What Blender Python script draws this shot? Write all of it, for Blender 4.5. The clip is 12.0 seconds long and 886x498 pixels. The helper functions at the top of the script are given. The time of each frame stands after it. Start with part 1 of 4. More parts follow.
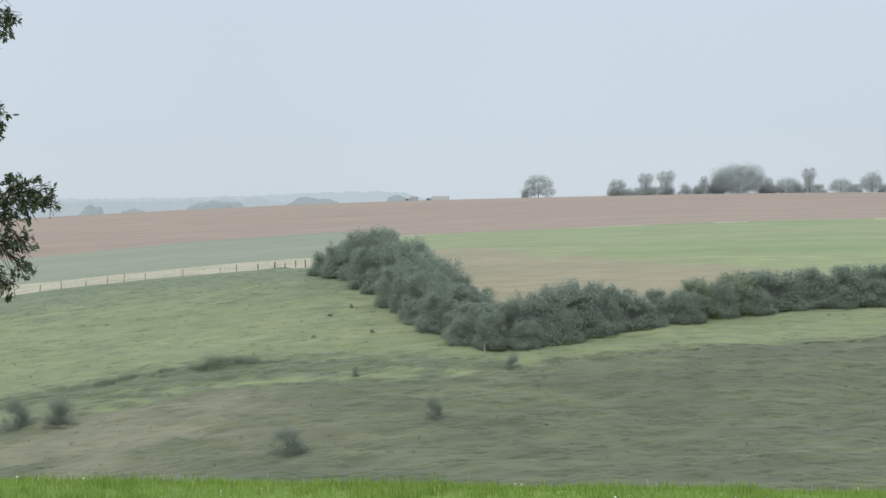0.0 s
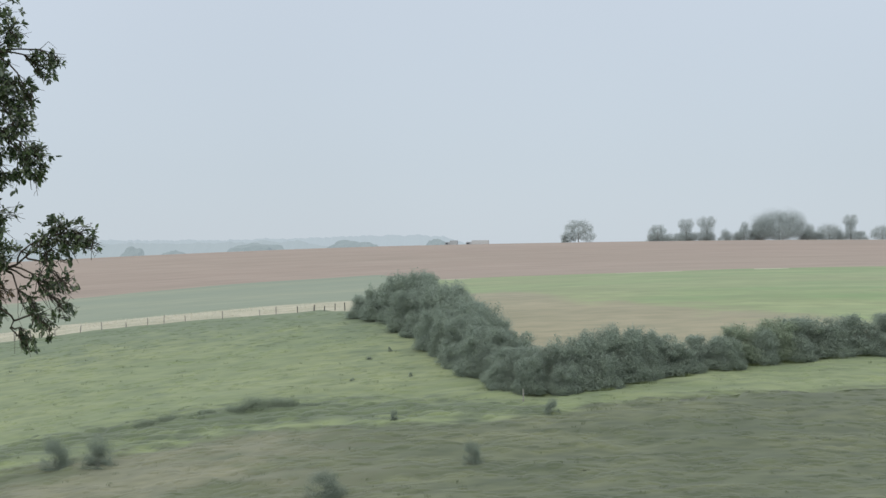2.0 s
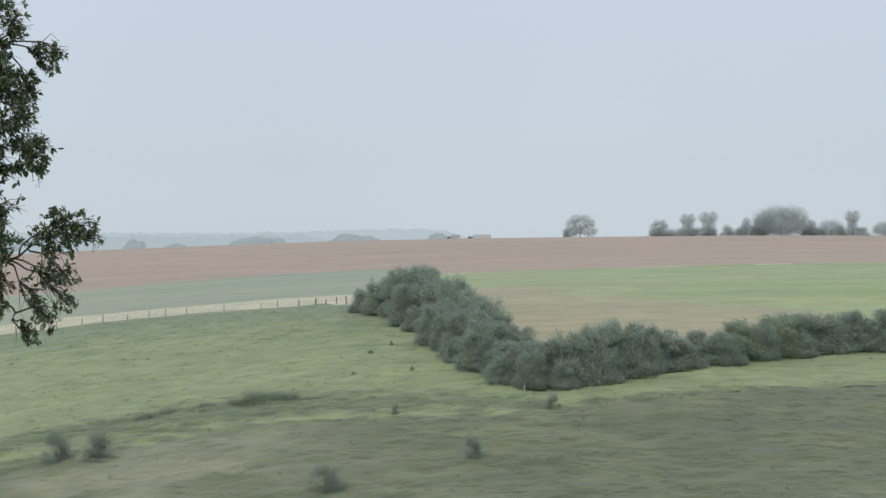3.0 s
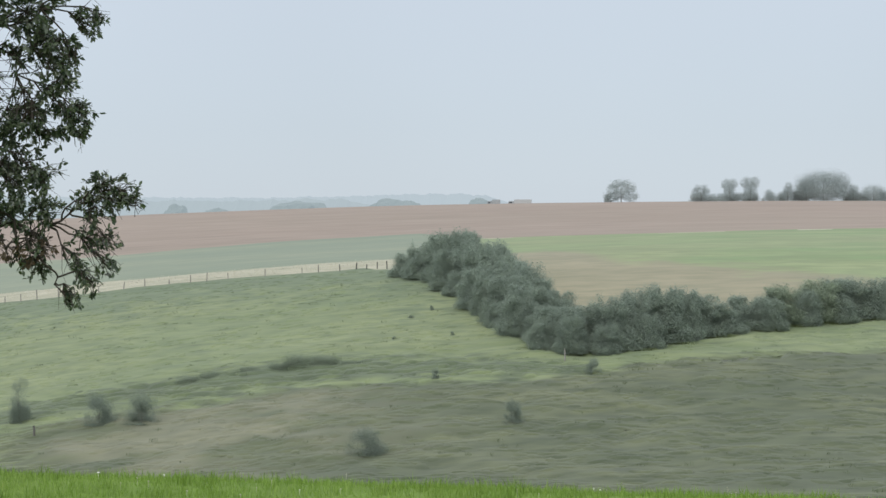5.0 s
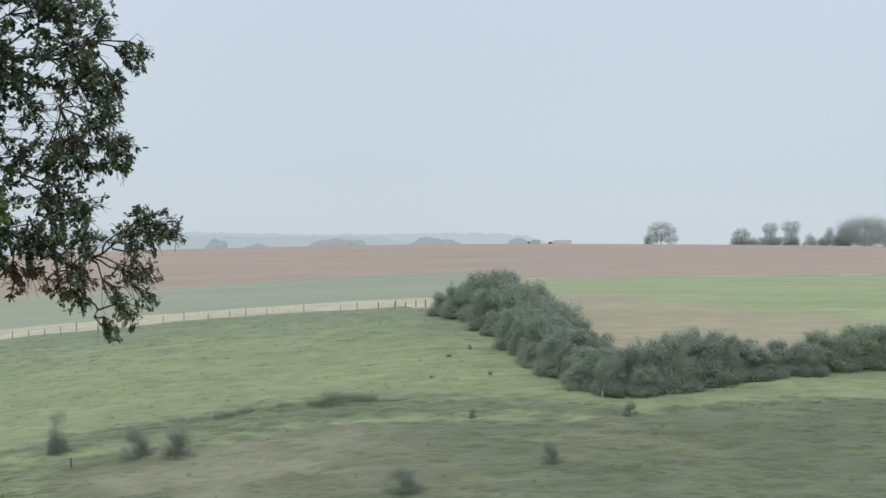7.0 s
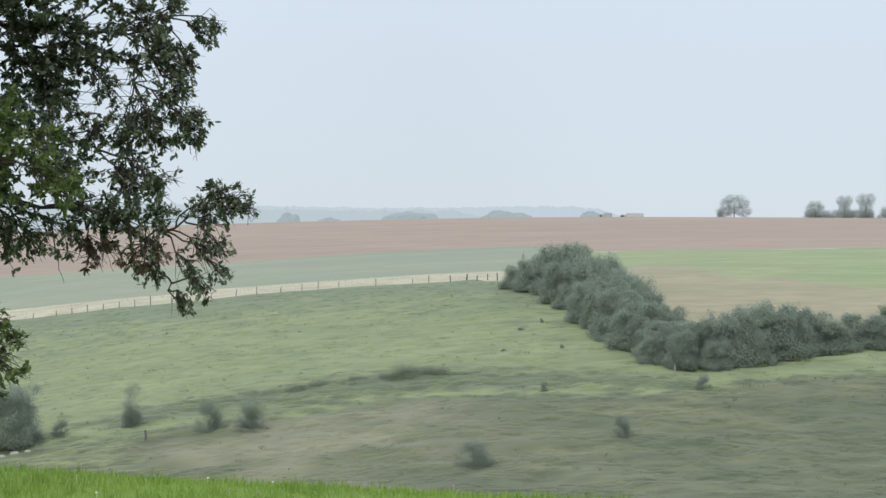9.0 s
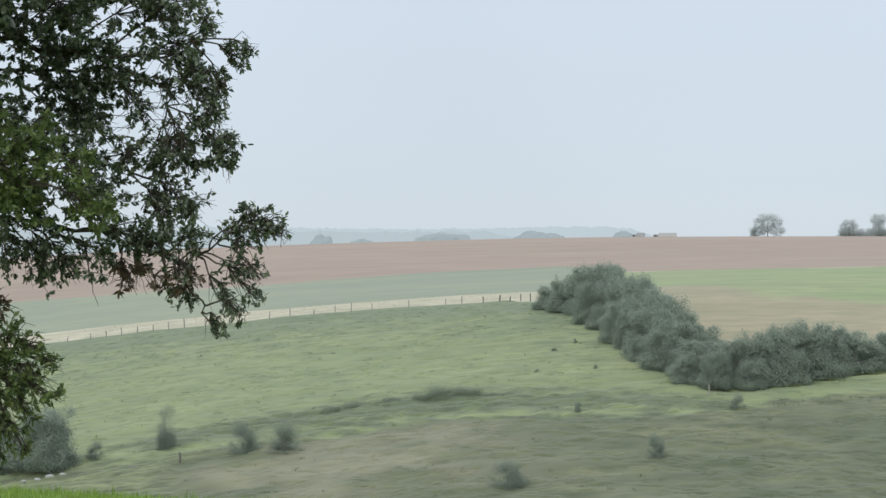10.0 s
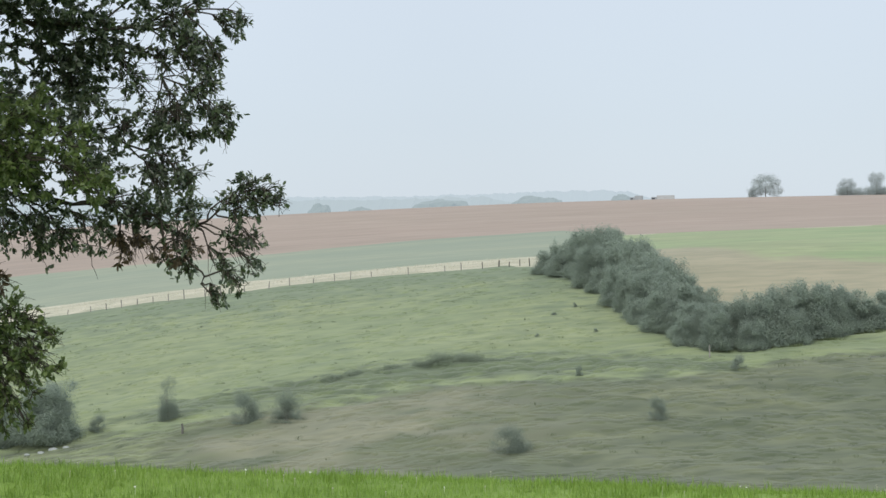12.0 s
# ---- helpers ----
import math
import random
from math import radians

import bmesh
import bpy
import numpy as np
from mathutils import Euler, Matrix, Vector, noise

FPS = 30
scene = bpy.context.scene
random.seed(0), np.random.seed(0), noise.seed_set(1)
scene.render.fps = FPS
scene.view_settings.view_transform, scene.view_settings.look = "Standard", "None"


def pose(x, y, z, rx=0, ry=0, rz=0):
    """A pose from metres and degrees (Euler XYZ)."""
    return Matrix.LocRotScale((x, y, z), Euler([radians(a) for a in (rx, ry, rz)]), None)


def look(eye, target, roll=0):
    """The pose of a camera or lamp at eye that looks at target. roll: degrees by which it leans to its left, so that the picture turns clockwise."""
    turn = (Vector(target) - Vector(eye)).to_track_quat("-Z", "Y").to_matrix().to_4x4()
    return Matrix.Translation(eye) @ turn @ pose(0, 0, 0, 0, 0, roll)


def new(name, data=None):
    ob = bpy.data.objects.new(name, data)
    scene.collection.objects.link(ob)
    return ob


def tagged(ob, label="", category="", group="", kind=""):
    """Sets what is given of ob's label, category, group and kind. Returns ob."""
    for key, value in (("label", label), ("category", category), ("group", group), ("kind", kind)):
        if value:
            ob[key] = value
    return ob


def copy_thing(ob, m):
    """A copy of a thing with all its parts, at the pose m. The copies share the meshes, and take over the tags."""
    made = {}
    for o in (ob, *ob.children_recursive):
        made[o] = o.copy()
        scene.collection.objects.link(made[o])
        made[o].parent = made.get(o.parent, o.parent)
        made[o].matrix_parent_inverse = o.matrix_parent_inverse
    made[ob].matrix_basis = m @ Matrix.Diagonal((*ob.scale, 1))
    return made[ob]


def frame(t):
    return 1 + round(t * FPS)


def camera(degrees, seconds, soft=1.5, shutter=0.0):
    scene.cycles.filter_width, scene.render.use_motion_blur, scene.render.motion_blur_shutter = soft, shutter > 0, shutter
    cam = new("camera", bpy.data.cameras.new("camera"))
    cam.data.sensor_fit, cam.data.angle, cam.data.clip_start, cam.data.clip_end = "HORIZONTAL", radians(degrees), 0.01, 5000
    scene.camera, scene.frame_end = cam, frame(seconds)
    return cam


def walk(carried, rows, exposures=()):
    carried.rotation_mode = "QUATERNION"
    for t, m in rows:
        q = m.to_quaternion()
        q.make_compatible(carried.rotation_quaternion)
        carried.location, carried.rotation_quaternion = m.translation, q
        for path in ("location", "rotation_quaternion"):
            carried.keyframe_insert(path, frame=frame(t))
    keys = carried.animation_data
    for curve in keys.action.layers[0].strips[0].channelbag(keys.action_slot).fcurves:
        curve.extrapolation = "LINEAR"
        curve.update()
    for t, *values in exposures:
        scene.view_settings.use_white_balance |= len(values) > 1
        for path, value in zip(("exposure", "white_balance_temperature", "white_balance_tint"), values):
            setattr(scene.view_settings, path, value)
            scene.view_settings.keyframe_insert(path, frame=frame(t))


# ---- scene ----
# ---- camera: stands on the near bank and pans slowly to its left ----
cam = camera(26.0, 12.0, soft=1.5)
EYE = Vector((0.0, 0.0, 1.6))
# seconds, yaw to the left, pitch, roll
AIM = (
    (0.0, -0.000, -0.300, -0.914),
    (0.5, 0.188, 0.353, -0.987),
    (1.0, 0.634, 0.820, -0.847),
    (1.5, 0.989, 0.991, -0.653),
    (2.0, 1.166, 1.027, -0.463),
    (2.5, 1.189, 0.976, -0.316),
    (3.0, 1.218, 0.851, -0.202),
    (3.5, 1.394, 0.528, -0.132),
    (3.7, 1.564, 0.350, -0.126),
    (4.1, 1.886, 0.030, -0.135),
    (4.5, 2.164, -0.176, -0.153),
    (4.9, 2.388, -0.210, -0.137),
    (5.3, 2.546, -0.010, -0.043),
    (5.5, 2.608, 0.159, 0.031),
    (6.0, 2.844, 0.592, 0.276),
    (6.5, 3.172, 0.890, 0.511),
    (7.0, 3.613, 0.963, 0.821),
    (7.2, 3.792, 0.917, 0.914),
    (7.6, 4.179, 0.741, 1.022),
    (8.0, 4.609, 0.470, 1.009),
    (8.4, 5.061, 0.227, 0.924),
    (8.8, 5.517, 0.130, 0.817),
    (9.0, 5.742, 0.139, 0.766),
    (9.5, 6.289, 0.368, 0.689),
    (10.0, 6.727, 0.756, 0.435),
    (10.5, 7.079, 0.974, 0.316),
    (11.0, 7.326, 0.868, 0.025),
    (11.5, 7.306, 0.424, -0.289),
    (12.0, 6.685, -0.244, -0.627),
)


def aim_at(yaw, pitch, roll):
    a, b = radians(yaw), radians(pitch)
    return look(EYE, EYE + 50 * Vector((-math.sin(a) * math.cos(b), math.cos(a) * math.cos(b), math.sin(b))), roll)


walk(cam, [(t, aim_at(a, b, c)) for t, a, b, c in AIM],
     ((0.0, 0.0), (1.0, -0.04), (2.3, -0.09), (3.7, -0.10), (5.5, 0.0), (7.0, -0.04), (9.0, 0.13), (10.5, 0.06), (11.2, 0.08), (12.0, 0.13)))

# ---- light: bright overcast sky, brighter overhead, and a weak wide sun behind the cloud ----
world = bpy.data.worlds.new("overcast")
scene.world = world
world.use_nodes = True
wt = world.node_tree
wt.nodes.clear()
w_out = wt.nodes.new("ShaderNodeOutputWorld")
w_add = wt.nodes.new("ShaderNodeAddShader")
w_sky = wt.nodes.new("ShaderNodeTexSky")
w_sky.sky_type, w_sky.sun_disc = "NISHITA", False
w_sky.sun_elevation, w_sky.sun_rotation = radians(36), radians(200)
w_bg1 = wt.nodes.new("ShaderNodeBackground")
w_bg1.inputs["Strength"].default_value = 0.012
w_bg2 = wt.nodes.new("ShaderNodeBackground")
w_co = wt.nodes.new("ShaderNodeTexCoord")
w_sep = wt.nodes.new("ShaderNodeSeparateXYZ")
w_ramp = wt.nodes.new("ShaderNodeValToRGB")
w_noise = wt.nodes.new("ShaderNodeTexNoise")
w_noise.inputs["Scale"].default_value = 3.0
w_noise.inputs["Detail"].default_value = 2.0
w_mul = wt.nodes.new("ShaderNodeMixRGB")
w_mul.blend_type = "MULTIPLY"
w_mul.inputs[0].default_value = 0.16
stops = ((0.0, (0.585, 0.66, 0.74)), (0.06, (0.575, 0.65, 0.735)), (0.16, (0.625, 0.695, 0.79)), (0.45, (0.98, 1.05, 1.12)), (1.0, (1.42, 1.47, 1.52)))
for i, (p, c) in enumerate(stops):
    e = w_ramp.color_ramp.elements[i] if i < 2 else w_ramp.color_ramp.elements.new(p)
    e.position, e.color = p, (*c, 1)
wt.links.new(w_co.outputs["Generated"], w_sep.inputs[0])
wt.links.new(w_sep.outputs["Z"], w_ramp.inputs[0])
wt.links.new(w_co.outputs["Generated"], w_noise.inputs["Vector"])
wt.links.new(w_ramp.outputs[0], w_mul.inputs[1])
wt.links.new(w_noise.outputs["Fac"], w_mul.inputs[2])
wt.links.new(w_mul.outputs[0], w_bg2.inputs["Color"])
wt.links.new(w_sky.outputs[0], w_bg1.inputs["Color"])
wt.links.new(w_bg1.outputs[0], w_add.inputs[0])
wt.links.new(w_bg2.outputs[0], w_add.inputs[1])
wt.links.new(w_add.outputs[0], w_out.inputs[0])

sun = new("sun", bpy.data.lights.new("sun", "SUN"))
sun.data.energy, sun.data.angle, sun.data.color = 1.5, radians(50), (1.0, 0.97, 0.92)
# behind the camera, to its left, 36 degrees up
sun.matrix_world = look((0, 0, 0), (0.277, 0.76, -0.588))



# ---- materials ----
def material(name, tint, dark, light, scale, rough=0.9, fine=None, bump=0.4, specular=0.2, sheen=0.0, stretch=(1, 1, 1), low=0.35, high=0.68, region=None, region_scale=0.02, grain=0.55, over=()):
    """Three colours mixed by a broad and a fine noise, with fine relief. over: further growth (attribute, tint, dark, light) that fades in along ragged edges."""
    m = bpy.data.materials.new(name)
    m.use_nodes = True
    n, li = m.node_tree.nodes, m.node_tree.links
    b = n["Principled BSDF"]
    co = n.new("ShaderNodeTexCoord")
    mp = n.new("ShaderNodeMapping")
    mp.inputs["Scale"].default_value = stretch
    li.new(co.outputs["Object"], mp.inputs[0])
    broad, small = n.new("ShaderNodeTexNoise"), n.new("ShaderNodeTexNoise")
    broad.inputs["Scale"].default_value, broad.inputs["Detail"].default_value = scale, 5
    small.inputs["Scale"].default_value, small.inputs["Detail"].default_value = fine or scale * 9, 4
    r1, r2 = n.new("ShaderNodeValToRGB"), n.new("ShaderNodeValToRGB")
    for r, lo, hi in ((r1, low, high), (r2, 0.38, 0.70)):
        r.color_ramp.elements[0].position, r.color_ramp.elements[1].position = lo, hi
    for t in (broad, small):
        li.new(mp.outputs[0], t.inputs["Vector"])
    li.new(broad.outputs["Fac"], r1.inputs[0])
    li.new(small.outputs["Fac"], r2.inputs[0])
    m1, m2 = n.new("ShaderNodeMixRGB"), n.new("ShaderNodeMixRGB")
    if region:
        wide, r3, m3 = n.new("ShaderNodeTexNoise"), n.new("ShaderNodeValToRGB"), n.new("ShaderNodeMixRGB")
        wide.inputs["Scale"].default_value, wide.inputs["Detail"].default_value = region_scale, 3
        r3.color_ramp.elements[0].position, r3.color_ramp.elements[1].position = 0.4, 0.62
        m3.inputs[1].default_value, m3.inputs[2].default_value = (*tint, 1), (*region, 1)
        li.new(co.outputs["Object"], wide.inputs["Vector"])
        li.new(wide.outputs["Fac"], r3.inputs[0])
        li.new(r3.outputs[0], m3.inputs[0])
        li.new(m3.outputs[0], m1.inputs[1])
    m1.inputs[1].default_value, m1.inputs[2].default_value = (*tint, 1), (*light, 1)
    m2.inputs[2].default_value = (*dark, 1)
    li.new(r1.outputs[0], m1.inputs[0])
    li.new(m1.outputs[0], m2.inputs[1])
    half = n.new("ShaderNodeMath")
    half.operation, half.inputs[1].default_value = "MULTIPLY", grain
    li.new(r2.outputs[0], half.inputs[0])
    li.new(half.outputs[0], m2.inputs[0])
    colour = m2.outputs[0]
    for key, tint2, dark2, light2 in over:
        attr, rag, edge = n.new("ShaderNodeAttribute"), n.new("ShaderNodeMath"), n.new("ShaderNodeValToRGB")
        attr.attribute_name = key
        rag.operation, rag.inputs[1].default_value = "MULTIPLY_ADD", 0.9
        li.new(small.outputs["Fac"], rag.inputs[0])
        li.new(attr.outputs["Fac"], rag.inputs[2])
        edge.color_ramp.elements[0].position, edge.color_ramp.elements[1].position = 0.58, 1.18
        shift = n.new("ShaderNodeMath")
        shift.operation, shift.inputs[1].default_value = "ADD", -0.03
        li.new(rag.outputs[0], shift.inputs[0])
        li.new(shift.outputs[0], edge.inputs[0])
        o1, o2, o3 = n.new("ShaderNodeMixRGB"), n.new("ShaderNodeMixRGB"), n.new("ShaderNodeMixRGB")
        o1.inputs[1].default_value, o1.inputs[2].default_value, o2.inputs[2].default_value = (*tint2, 1), (*light2, 1), (*dark2, 1)
        li.new(r1.outputs[0], o1.inputs[0])
        li.new(half.outputs[0], o2.inputs[0])
        li.new(o1.outputs[0], o2.inputs[1])
        li.new(edge.outputs[0], o3.inputs[0])
        li.new(colour, o3.inputs[1])
        li.new(o2.outputs[0], o3.inputs[2])
        colour = o3.outputs[0]
    li.new(colour, b.inputs["Base Color"])
    bp = n.new("ShaderNodeBump")
    bp.inputs["Strength"].default_value = bump
    li.new(small.outputs["Fac"], bp.inputs["Height"])
    li.new(bp.outputs[0], b.inputs["Normal"])
    b.inputs["Roughness"].default_value = rough
    b.inputs["Specular IOR Level"].default_value = specular
    b.inputs["Sheen Weight"].default_value = sheen
    b.inputs["Sheen Roughness"].default_value = 0.4
    return m


def leafy(name, colours, through_light=0.3, rough=0.55, specular=0.4, haze_sheen=0.0, own=0.55):
    """Foliage: each leaf takes its own shade, within the shade of its clump, and lets some light through."""
    m = bpy.data.materials.new(name)
    m.use_nodes = True
    n, li = m.node_tree.nodes, m.node_tree.links
    b, out = n["Principled BSDF"], n["Material Output"]
    geo, ramp = n.new("ShaderNodeNewGeometry"), n.new("ShaderNodeValToRGB")
    for i, c in enumerate(colours):
        p = i / (len(colours) - 1)
        e = ramp.color_ramp.elements[i] if i < 2 else ramp.color_ramp.elements.new(p)
        e.position, e.color = p, (*c, 1)
    co, noi, mix = n.new("ShaderNodeTexCoord"), n.new("ShaderNodeTexNoise"), n.new("ShaderNodeMath")
    noi.inputs["Scale"].default_value = 0.9
    li.new(co.outputs["Object"], noi.inputs["Vector"])
    mix.operation = "MULTIPLY_ADD"
    mix.inputs[1].default_value = own
    part_noise = n.new("ShaderNodeMath")
    part_noise.operation, part_noise.inputs[1].default_value = "MULTIPLY", 1 - own
    li.new(noi.outputs["Fac"], part_noise.inputs[0])
    li.new(geo.outputs["Random Per Island"], mix.inputs[0])
    li.new(part_noise.outputs[0], mix.inputs[2])
    li.new(mix.outputs[0], ramp.inputs[0])
    li.new(ramp.outputs[0], b.inputs["Base Color"])
    b.inputs["Roughness"].default_value, b.inputs["Specular IOR Level"].default_value = rough, specular
    # whitish sheen lifts the tone of distant leaves in place of haze
    b.inputs["Sheen Weight"].default_value, b.inputs["Sheen Roughness"].default_value = haze_sheen, 0.5
    tr, ms = n.new("ShaderNodeBsdfTranslucent"), n.new("ShaderNodeMixShader")
    li.new(ramp.outputs[0], tr.inputs["Color"])
    ms.inputs[0].default_value = through_light
    li.new(b.outputs[0], ms.inputs[1])
    li.new(tr.outputs[0], ms.inputs[2])
    li.new(ms.outputs[0], out.inputs[0])
    return m


M_LAWN = material("short_meadow_turf", (0.13, 0.21, 0.035), (0.085, 0.14, 0.025), (0.175, 0.265, 0.05), 0.5, fine=14)
# the fields' weak sheen pales them at grazing view, standing in for haze
M_SLOPE = material("grazed_slope", (0.155, 0.195, 0.098), (0.115, 0.148, 0.079), (0.206, 0.240, 0.121), 0.16, fine=0.8, sheen=0.1, stretch=(0.45, 1, 1), region=(0.178, 0.208, 0.102), region_scale=0.035, grain=0.85,
                   over=(("lush_cover", (0.124, 0.161, 0.092), (0.096, 0.127, 0.074), (0.150, 0.187, 0.104)),
                         ("rough_cover", (0.088, 0.106, 0.062), (0.060, 0.075, 0.045), (0.136, 0.150, 0.085)),
                         ("bent_cover", (0.158, 0.164, 0.108), (0.118, 0.126, 0.082), (0.196, 0.196, 0.128)), ("bank_cover", (0.10, 0.128, 0.075), (0.072, 0.092, 0.058), (0.13, 0.16, 0.09))))
M_DRY = material("dry_verge_grass", (0.36, 0.335, 0.25), (0.235, 0.245, 0.165), (0.46, 0.425, 0.325), 0.16, fine=0.7, sheen=0.1, stretch=(0.35, 1, 1), grain=0.9)
M_CROP = material("young_green_crop", (0.178, 0.215, 0.152), (0.145, 0.178, 0.126), (0.228, 0.25, 0.17), 0.05, fine=0.55, sheen=0.12, stretch=(0.25, 1, 1), grain=0.7)
M_LEY = material("green_ley_field", (0.150, 0.232, 0.092), (0.152, 0.186, 0.090), (0.245, 0.285, 0.138), 0.10, fine=0.5, sheen=0.12, stretch=(0.4, 1, 1), region=(0.198, 0.226, 0.112), region_scale=0.03, grain=0.8,
                 over=(("parched_cover", (0.235, 0.214, 0.138), (0.175, 0.175, 0.108), (0.275, 0.245, 0.16)),))
M_SOIL = material("red_brown_tilled_soil", (0.240, 0.187, 0.146), (0.182, 0.140, 0.11), (0.295, 0.232, 0.184), 0.06, fine=0.5, sheen=0.12, stretch=(0.13, 1, 1), region=(0.275, 0.208, 0.168), region_scale=0.012, grain=0.7)
M_FARLAND = material("far_farmland", (0.26, 0.32, 0.22), (0.2, 0.25, 0.18), (0.32, 0.36, 0.24), 0.004)
M_BARK = material("grey_brown_bark", (0.055, 0.045, 0.036), (0.03, 0.025, 0.02), (0.09, 0.08, 0.065), 3, bump=0.8)
M_TWIG = material("grey_hedge_twigs", (0.15, 0.15, 0.13), (0.1, 0.1, 0.09), (0.2, 0.2, 0.175), 3)
# bark of the ridge trees, paled to imitate haze
M_PALEBARK = material("haze_paled_ridge_bark", (0.26, 0.265, 0.25), (0.2, 0.205, 0.195), (0.32, 0.325, 0.305), 2)
M_POST = material("weathered_fence_wood", (0.23, 0.222, 0.20), (0.15, 0.145, 0.13), (0.32, 0.31, 0.285), 4, bump=0.6)
M_OLDPOST = material("dark_weathered_wood", (0.11, 0.11, 0.1), (0.07, 0.07, 0.06), (0.16, 0.155, 0.14), 4, bump=0.6)
M_WIRE = material("galvanised_wire", (0.3, 0.3, 0.3), (0.2, 0.2, 0.2), (0.4, 0.4, 0.4), 5, rough=0.5)
M_STONE = material("pale_limestone", (0.26, 0.28, 0.265), (0.18, 0.195, 0.18), (0.34, 0.36, 0.345), 2.5, bump=0.7)

# leaf colours join light given back and let through; distant ones add painted haze
# the palest shade paints sky glints into the leaf colour
L_NEAR = leafy("dark_leaves_painted_glints", ((0.046, 0.068, 0.048), (0.08, 0.112, 0.066), (0.125, 0.162, 0.085), (0.33, 0.37, 0.27)), 0.45, 0.22, 1.0, own=0.85)
# brighter copy of the leaf colour: light on outer boughs, painted in
L_LIT_OUTER = leafy("lit_outer_leaves", ((0.05, 0.084, 0.038), (0.105, 0.156, 0.052), (0.168, 0.223, 0.071), (0.28, 0.325, 0.14)), 0.45, 0.35, 0.5)
L_DRY = leafy("withered_leaves", ((0.08, 0.07, 0.04), (0.13, 0.095, 0.055), (0.17, 0.13, 0.075)), 0.35)
# hedge, scrub and bramble leaves paled above leaf tone to imitate haze
L_HEDGE = leafy("haze_paled_hawthorn_leaves", ((0.215, 0.26, 0.235), (0.28, 0.338, 0.278), (0.35, 0.41, 0.305)), 0.5, rough=0.85, specular=0.15, haze_sheen=0.3, own=0.22)
L_PALEHEDGE = leafy("haze_paled_maple_leaves", ((0.215, 0.265, 0.21), (0.285, 0.345, 0.25), (0.37, 0.43, 0.295)), 0.48, rough=0.85, specular=0.15, haze_sheen=0.3, own=0.22)
L_SCRUB = leafy("haze_paled_thorn_leaves", ((0.205, 0.25, 0.215), (0.235, 0.28, 0.232), (0.27, 0.315, 0.25)), 0.5, rough=0.85, specular=0.15, haze_sheen=0.2, own=0.25)
L_BRAMBLE = leafy("haze_paled_bramble_leaves", ((0.20, 0.245, 0.195), (0.235, 0.28, 0.21), (0.275, 0.315, 0.23)), 0.5, rough=0.85, specular=0.15, haze_sheen=0.2, own=0.25)
# ridge leaves paled furthest, their haze put into the base colour
L_RIDGE = leafy("haze_paled_ridge_leaves", ((0.385, 0.44, 0.44), (0.415, 0.465, 0.455), (0.445, 0.49, 0.475)), 0.55, rough=0.85, specular=0.15, haze_sheen=0.8)
G_NEAR = leafy("lush_grass_blades", ((0.115, 0.185, 0.03), (0.17, 0.28, 0.045), (0.24, 0.365, 0.07), (0.36, 0.44, 0.14)), 0.4)
G_TALL = leafy("tall_meadow_blades", ((0.09, 0.16, 0.026), (0.16, 0.26, 0.04), (0.27, 0.36, 0.075)), 0.4)
G_FOOT = leafy("long_field_grass", ((0.19, 0.235, 0.125), (0.225, 0.27, 0.14), (0.26, 0.30, 0.16)), 0.5, 0.8, 0.2)
G_RUSH = leafy("dark_rush_blades", ((0.10, 0.125, 0.075), (0.135, 0.165, 0.095), (0.17, 0.20, 0.115)), 0.4, 0.8, 0.2)
G_DRY = leafy("dry_grass_stems", ((0.46, 0.45, 0.37), (0.54, 0.52, 0.425), (0.60, 0.58, 0.475)), 0.5, 0.8, 0.2)


# ---- builders ----
def mesh_object(name, verts, faces, mat, parent=None, label="", smooth=False):
    me = bpy.data.meshes.new(name)
    me.from_pydata(verts, [], faces)
    me.materials.append(mat)
    if smooth:
        me.polygons.foreach_set("use_smooth", [True] * len(me.polygons))
    me.update()
    ob = new(name, me)
    if parent:
        ob.parent = parent
    if label:
        tagged(ob, label)
    return ob


def part(name, bm, mat, parent, label=""):
    me = bpy.data.meshes.new(name)
    bm.to_mesh(me)
    bm.free()
    me.materials.append(mat)
    ob = new(name, me)
    ob.parent = parent
    if label:
        tagged(ob, label)
    return ob


def unit(v):
    return v / np.maximum(np.linalg.norm(v, axis=-1, keepdims=True), 1e-9)


def leaf_arrays(place, way, face, length, width, fold=0.25):
    """Folded rhombic leaves: their base points, directions, normals, lengths and widths."""
    way = unit(way)
    side = unit(np.cross(way, face))
    up = unit(np.cross(side, way))
    l, w = length[:, None], width[:, None]
    mid = place + way * l * 0.45
    v = np.stack([place, mid + side * w / 2 + up * w * fold, place + way * l, mid - side * w / 2 + up * w * fold], 1).reshape(-1, 3)
    k = np.arange(len(place))[:, None] * 4
    f = np.stack([k + [0, 1, 2], k + [0, 2, 3]], 1).reshape(-1, 3)
    return v, f


def tube(points, radii, sides=6):
    """A tapering limb along points."""
    pts = [Vector(p) for p in points]
    verts, faces = [], []
    for i, p in enumerate(pts):
        d = (pts[min(i + 1, len(pts) - 1)] - pts[max(i - 1, 0)]).normalized()
        a = d.cross(Vector((0.31, 0.17, 0.93))).normalized()
        b = d.cross(a)
        for s in range(sides):
            q = 2 * math.pi * s / sides
            verts.append(p + (a * math.cos(q) + b * math.sin(q)) * radii[i])
        if i:
            for s in range(sides):
                k = (i - 1) * sides
                faces.append((k + s, k + (s + 1) % sides, k + sides + (s + 1) % sides, k + sides + s))
    verts.append(pts[-1])
    k = (len(pts) - 1) * sides
    faces += [(k + s, k + (s + 1) % sides, len(verts) - 1) for s in range(sides)]
    return verts, faces


